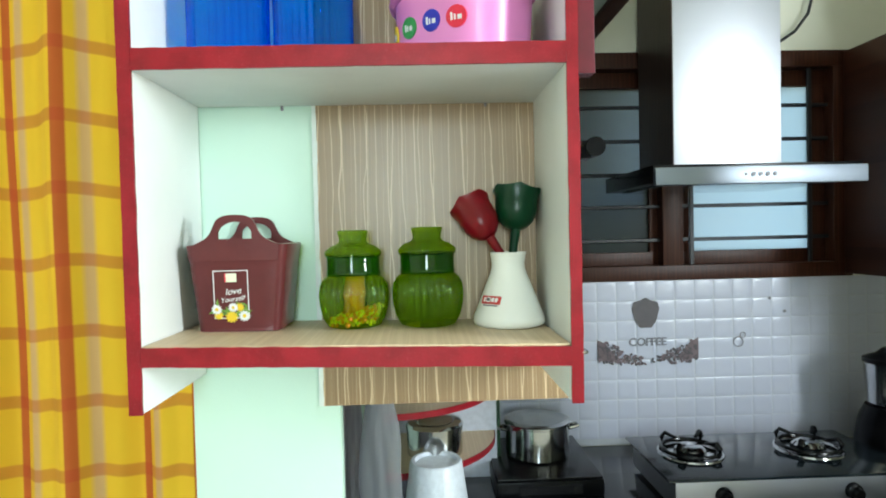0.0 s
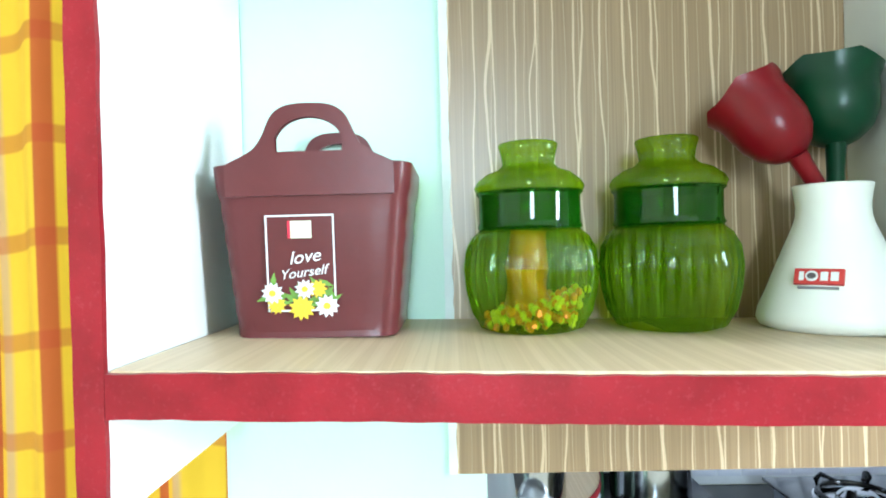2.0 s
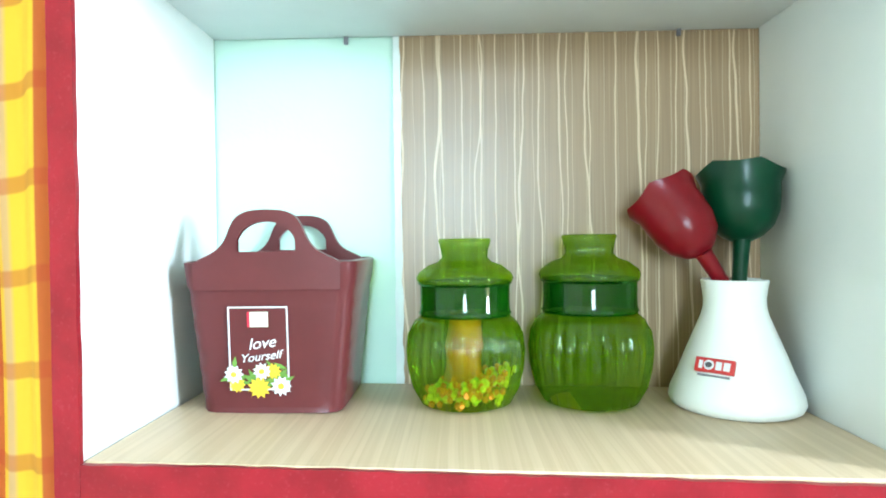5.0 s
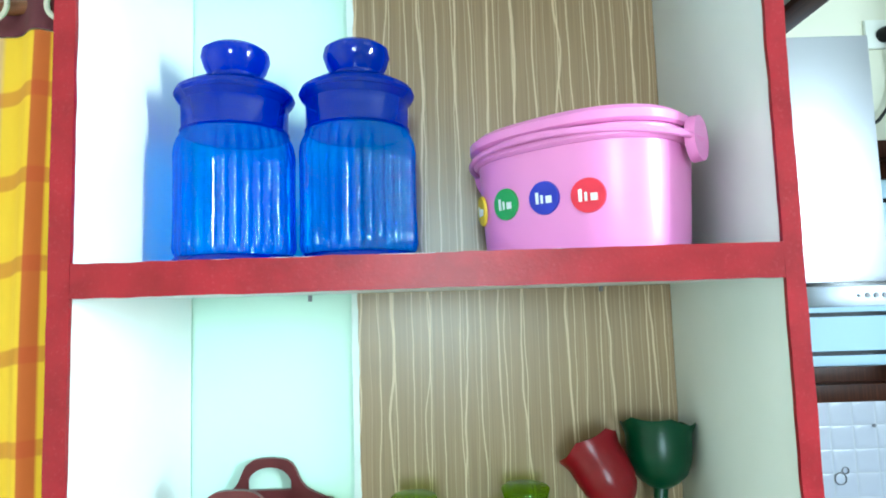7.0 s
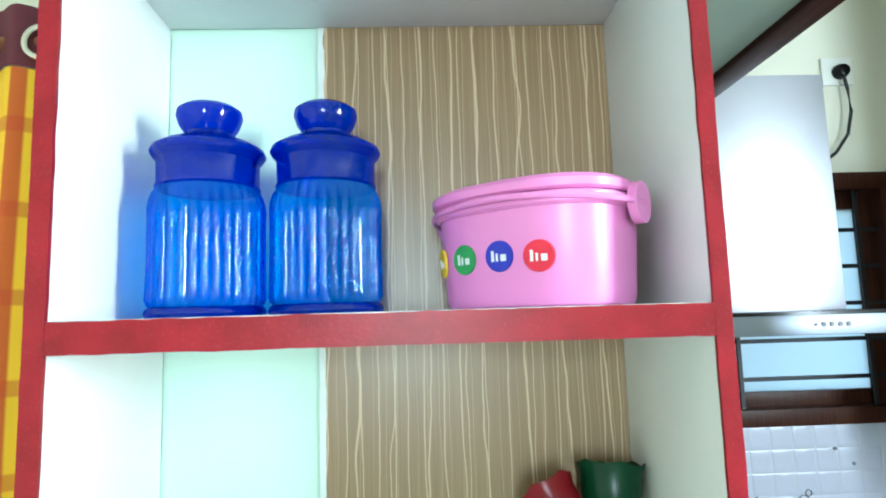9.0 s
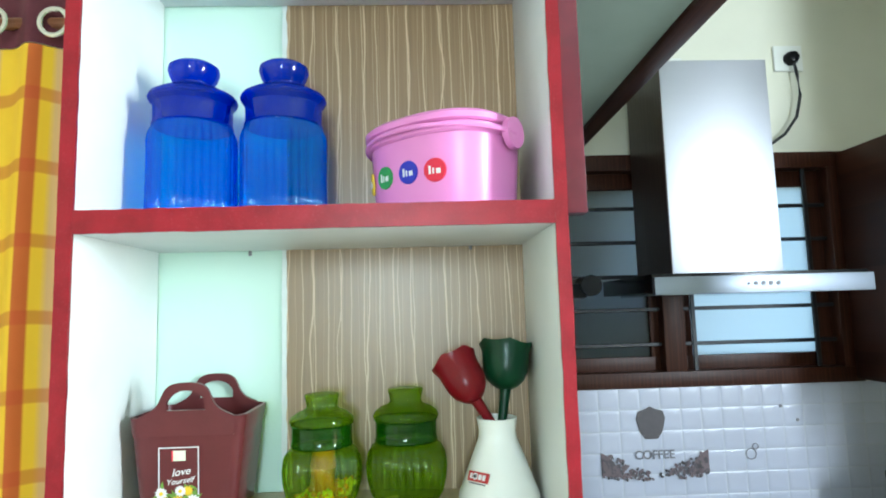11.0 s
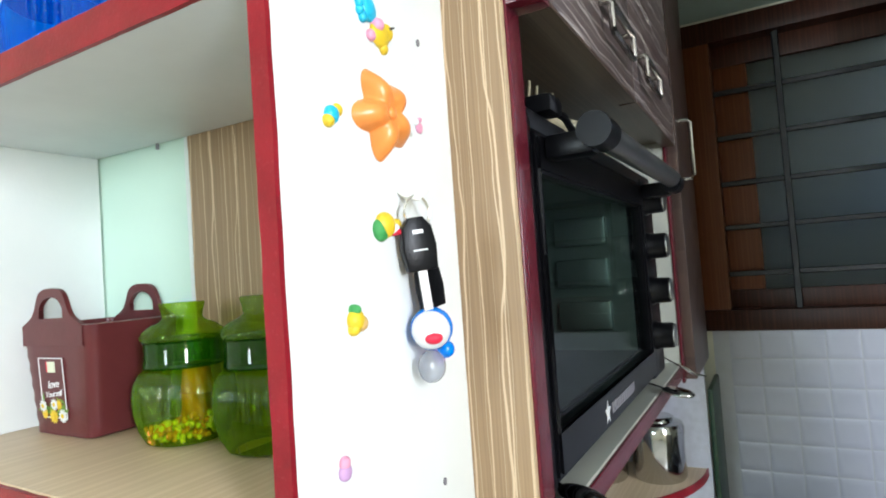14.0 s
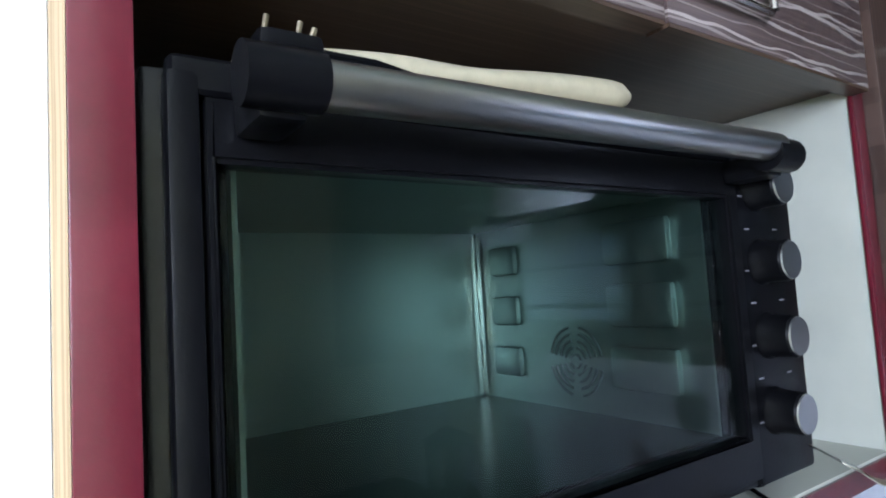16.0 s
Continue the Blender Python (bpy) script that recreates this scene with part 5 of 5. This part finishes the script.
part("side_panel", boxed(-0.119, 0.226, 1.921, 1.937, CZ + 0.001, 1.374), flat("lavender_white", (0.58, 0.60, 0.68), 0.4), corner, "", 0)
for z in (1.118, 0.955):
    fan = [(-0.119, 1.9205)] + [(-0.119 + 0.335 * math.cos(radians(a)), 1.9205 + 0.335 * math.sin(radians(a))) for a in range(-90, 1, 6)]
    b = part("board", prism(bmesh.new(), fan, z - 0.016, z), SHELFTOP, corner, "beige curved board", 0)
    bm = bmesh.new()
    rows = [[bm.verts.new((-0.119 + r * math.cos(radians(a)), 1.920 + r * math.sin(radians(a)), zz)) for r, zz in ((0.3352, z - 0.017), (0.338, z - 0.017), (0.338, z + 0.001), (0.3352, z + 0.001))] for a in range(-90, 1, 5)]
    for p, q in zip(rows, rows[1:]):
        for k in range(4):
            bm.faces.new((p[k], p[(k + 1) % 4], q[(k + 1) % 4], q[k]))
    part("edge_band", bm, RED, b, "red curved edge")


def steel_box(name, label, x, y, z, r, h):
    ob = thing(name, (x, y, z), label, "container", "steel containers")
    part("body", lathe(bmesh.new(), [(r * 0.93, 0), (r, 0.006), (r, h * 0.72)], (x, y, z), 40), STEEL, ob)
    part("lid", lathe(bmesh.new(), [(r * 1.03, h * 0.72), (r * 1.03, h * 0.84), (r * 0.96, h * 0.9), (r * 0.7, h * 0.93), (r * 0.66, h * 0.98), (r * 0.6, h), (r * 0.2, h)], (x, y, z), 40), STEEL, ob, "steel lid")
    return ob


steel_box("steel_container", "round stainless steel container with a lid", 0.020, 1.735, 0.956, 0.082, 0.105)
steel_box("steel_container", "round stainless steel container with a lid", 0.0, 1.80, 1.1185, 0.06, 0.145)
steel_box("steel_container", "round stainless steel container with a lid", 0.125, 1.835, 1.1185, 0.058, 0.14)

pot = thing("cooking_pot", (0.365, 1.95, 0.862), "stainless steel cooking pot with a lid", "pot")
part("body", lathe(bmesh.new(), [(0.098, 0), (0.104, 0.006), (0.104, 0.105), (0.110, 0.109), (0.110, 0.113), (0.106, 0.113)], (0.365, 1.95, 0.862), 48), STEEL, pot)
part("lid", lathe(bmesh.new(), [(0.106, 0.1135), (0.108, 0.117), (0.096, 0.121), (0.082, 0.116), (0.05, 0.119), (0.02, 0.121)], (0.365, 1.95, 0.862), 48), STEEL, pot, "dished steel lid")
for s in (-1, 1):
    part("handle", tube(bmesh.new(), [(0.365 + s * 0.102, 1.93, 0.95), (0.365 + s * 0.135, 1.94, 0.955), (0.365 + s * 0.135, 1.96, 0.955), (0.365 + s * 0.102, 1.97, 0.95)], 0.006, 8), STEEL, pot)
cook = thing("induction_cooktop", (0.36, 1.93, CZ), "black induction cooktop with a glossy top", "cooktop")
part("body", boxed(0.20, 0.53, 1.74, 2.12, CZ + 0.001, 0.855, bevel=0.012), BLACKP, cook, "black plastic body")
part("glass_top", boxed(0.206, 0.524, 1.746, 2.114, 0.8555, 0.861, bevel=0.002), BLACKM, cook, "glossy black glass top")
part("control_panel", boxed(0.27, 0.46, 1.7385, 1.7405, 0.815, 0.842), GRANITE, cook, "dark control strip", 0)
board = thing("chopping_board", (0.25, 2.04, CZ), "dark green chopping board standing on edge by the shelf", "board")
part("board", boxed(0.229, 0.241, 1.94, 2.14, CZ + 0.001, 1.30, bevel=0.005), GREENB, board)
mug = thing("white_tumbler", (0.02, 1.585, CZ), "white plastic tumbler standing upside down", "tumbler")
part("body", lathe(bmesh.new(), [(0.094, 0), (0.094, 0.01), (0.072, 0.180), (0.067, 0.187), (0.058, 0.187), (0.054, 0.178), (0.02, 0.177)], (0.02, 1.60, CZ + 0.001), 48), flat("white_tumbler_plastic", (0.72, 0.76, 0.82), 0.35), mug)
kettle = thing("mixer_jar", (1.56, 1.92, CZ), "dark mixer base with a steel jar", "mixer")
part("base", lathe(bmesh.new(), [(0.11, 0), (0.12, 0.02), (0.10, 0.15), (0.08, 0.19)], (1.565, 1.92, CZ + 0.001), 32), BLACKP, kettle)
part("jar", lathe(bmesh.new(), [(0.065, 0.191), (0.075, 0.20), (0.085, 0.33), (0.086, 0.335)], (1.565, 1.92, CZ + 0.001), 36), STEEL, kettle)
part("lid", lathe(bmesh.new(), [(0.088, 0.3355), (0.088, 0.35), (0.05, 0.365), (0.03, 0.385)], (1.565, 1.92, CZ + 0.001), 32), BLACKP, kettle)


def hanging_bag(x, y, z0, z1, w, label, seed):
    """A crumpled plastic bag hanging from a hook."""
    ob = thing("plastic_bag", (x, y, z1), label, "plastic bag", "hanging plastic bags")
    bm = bmesh.new()
    rings = []
    for j in range(22):
        f = j / 21
        z = z1 + (z0 - z1) * f
        r = w * (0.18 + 0.82 * min(1, f * 1.6) ** 0.7) * (1 - 0.25 * max(0, f - 0.8) * 5)
        rings.append([bm.verts.new((x + r * math.cos(a) * (1 + 0.35 * noise.noise((math.cos(a) * 2, math.sin(a) * 2 + seed, z * 6))), y + 0.45 * r * math.sin(a) * (1 + 0.4 * noise.noise((math.cos(a) * 3 + seed, math.sin(a) * 3, z * 9))), z)) for a in (2 * math.pi * k / 36 for k in range(36))])
    for p, q in zip(rings, rings[1:]):
        for k in range(36):
            bm.faces.new((p[k], p[(k + 1) % 36], q[(k + 1) % 36], q[k]))
    bm.faces.new(rings[0][::-1]), bm.faces.new(rings[-1])
    part("film", bm, FILMY, ob, "", 70)
    return ob


hanging_bag(-0.100, 1.25, 0.88, 1.345, 0.050, "clear crumpled plastic bag hanging below the cabinet", 2)

cover = thing("plastic_sheet", (-0.18, 1.25, 1.38), "grey wrinkled plastic sheet hanging under the cabinet", "plastic sheet")
bm = bmesh.new()
grid = []
for i in range(49):
    y = 0.856 + 0.74 * i / 48
    grid.append([bm.verts.new((-0.178 + 0.016 * noise.noise((y * 11, z * 1.6, 3.0)) + 0.006 * noise.noise((y * 40, z * 5, 8.0)), y, z)) for z in (1.3795 - 0.52 * j / 20 for j in range(21))])
for p, q in zip(grid, grid[1:]):
    for j in range(20):
        bm.faces.new((p[j], p[j + 1], q[j + 1], q[j]))
bmesh.ops.solidify(bm, geom=bm.faces[:], thickness=0.0008)
part("film", bm, flat("grey_film", (0.17, 0.17, 0.18), 0.3), cover, "", 70)

# ---- wall tiles ----
TW = 0.0733
cell = bmesh.new()
h = TW / 2 - 0.0012
for a, b, z in ((h, 0.0, 0), (h - 0.005, 0.0014, 1), (h - 0.014, 0.0020, 2)):
    for sx, sz in ((-1, -1), (1, -1), (1, 1), (-1, 1)):
        cell.verts.new((sx * a, -b, sz * a))
cell.verts.ensure_lookup_table()
v = cell.verts
for k in range(2):
    for q in range(4):
        cell.faces.new((v[k * 4 + q], v[k * 4 + (q + 1) % 4], v[k * 4 + 4 + (q + 1) % 4], v[k * 4 + 4 + q]))
cell.faces.new((v[8], v[9], v[10], v[11]))
cell_mesh = made("tile", cell, TILE, 20)
under(tagged(new("grout", made("grout", boxed(0.232, 2.38, BACK - 0.004, BACK - 0.001, CZ + 0.001, WZ0 - 0.001), GROUT, 0))), wall_north)
cells = 0
for i in range(24):
    for j in range(9):
        x, z = 0.637 - 5 * TW + TW * (i + 0.5), 1.4105 - TW * (j + 0.5)
        if z - TW / 2 < CZ - 0.03 or cells >= 300:
            continue
        ob = new("tile", cell_mesh)
        ob.location = (x, BACK - 0.004, z)
        ob.parent = wall_north
        cells += 1
# printed coffee motif on the tiles
motif = thing("tile_print", (0.83, BACK - 0.008, 1.2), "printed coffee cup, word and scattered beans on the tiles", "tile print")
py = BACK - 0.0084
bm = bmesh.new()
cup = [(0.045, 0.045), (0.052, 0.02), (0.040, -0.025), (0.022, -0.05), (-0.022, -0.05), (-0.040, -0.025), (-0.052, 0.02), (-0.045, 0.045), (-0.02, 0.052), (0.0, 0.062), (0.02, 0.052)]
moved(prism(bm, cup, 0, 0.0008), Matrix.Translation((0.818, py, 1.287)) @ FRONT)
part("cup", bm, INK, motif, "dark grey printed cup", 0)
words("word", "COFFEE", Matrix.Translation((0.825, py - 0.0012, 1.183)) @ FRONT, 0.041, INKG, motif, bold=0.0008)
for side in (-1, 1):
    wedge = [(side * u, w) for u, w in ((0.19, 0.088), (0.19, 0.012), (0.150, 0.004), (0.120, 0.014), (0.136, 0.040), (0.158, 0.072))]
    part("bean_heap", moved(prism(bmesh.new(), wedge if side < 0 else wedge[::-1], 0, 0.0006), Matrix.Translation((0.826, py + 0.0002, 1.108)) @ FRONT), INKB, motif, "brown printed heap of beans", 0)
rnd = random.Random(11)
beansa, beansb = bmesh.new(), bmesh.new()
for k in range(260):
    u = math.copysign(rnd.random() ** 0.62, rnd.uniform(-1, 1))
    spread = abs(u) ** 1.3
    x, z = 0.826 + 0.185 * u, 1.105 + 0.085 * spread * rnd.random() + rnd.uniform(-0.012, 0.012) + 0.006
    if abs(u) > 0.93 and z > 1.19:
        continue
    m = Matrix.Translation((x, py - 0.0006 - 0.00002 * k, z)) @ FRONT @ pose(0, 0, 0, 0, 0, rnd.uniform(0, 180))
    vs = [(rnd.choice((beansa, beansb)))]
    target = vs[0]
    q = [target.verts.new(m @ Vector((0.0066 * math.cos(a), 0.0043 * math.sin(a), 0))) for a in (k2 * math.pi / 4 for k2 in range(8))]
    target.faces.new(q)
tagged(part("bean_print", beansa, INK, motif, "dark brown printed beans", 0), kind="stuff")
tagged(part("bean_print", beansb, INKB, motif, "brown printed beans", 0), kind="stuff")
for x, z, r in ((1.168, 1.175, 0.018), (1.185, 1.20, 0.010)):
    bm = tube(bmesh.new(), arc((x, py, z), (1, 0, 0), (0, 0, 1), r, r, 0, 360, 25), 0.0018, 6, 1.0, (0, 1, 0))
    part("ring_print", bm, INKG, motif, "grey printed ring")
for x, z in ((1.288, 1.335), (1.345, 1.285)):
    part("dot_print", disc(bmesh.new(), pose(x, py, z, 90, 0, 0), 0.006, 0.002, 12), INKG, motif)
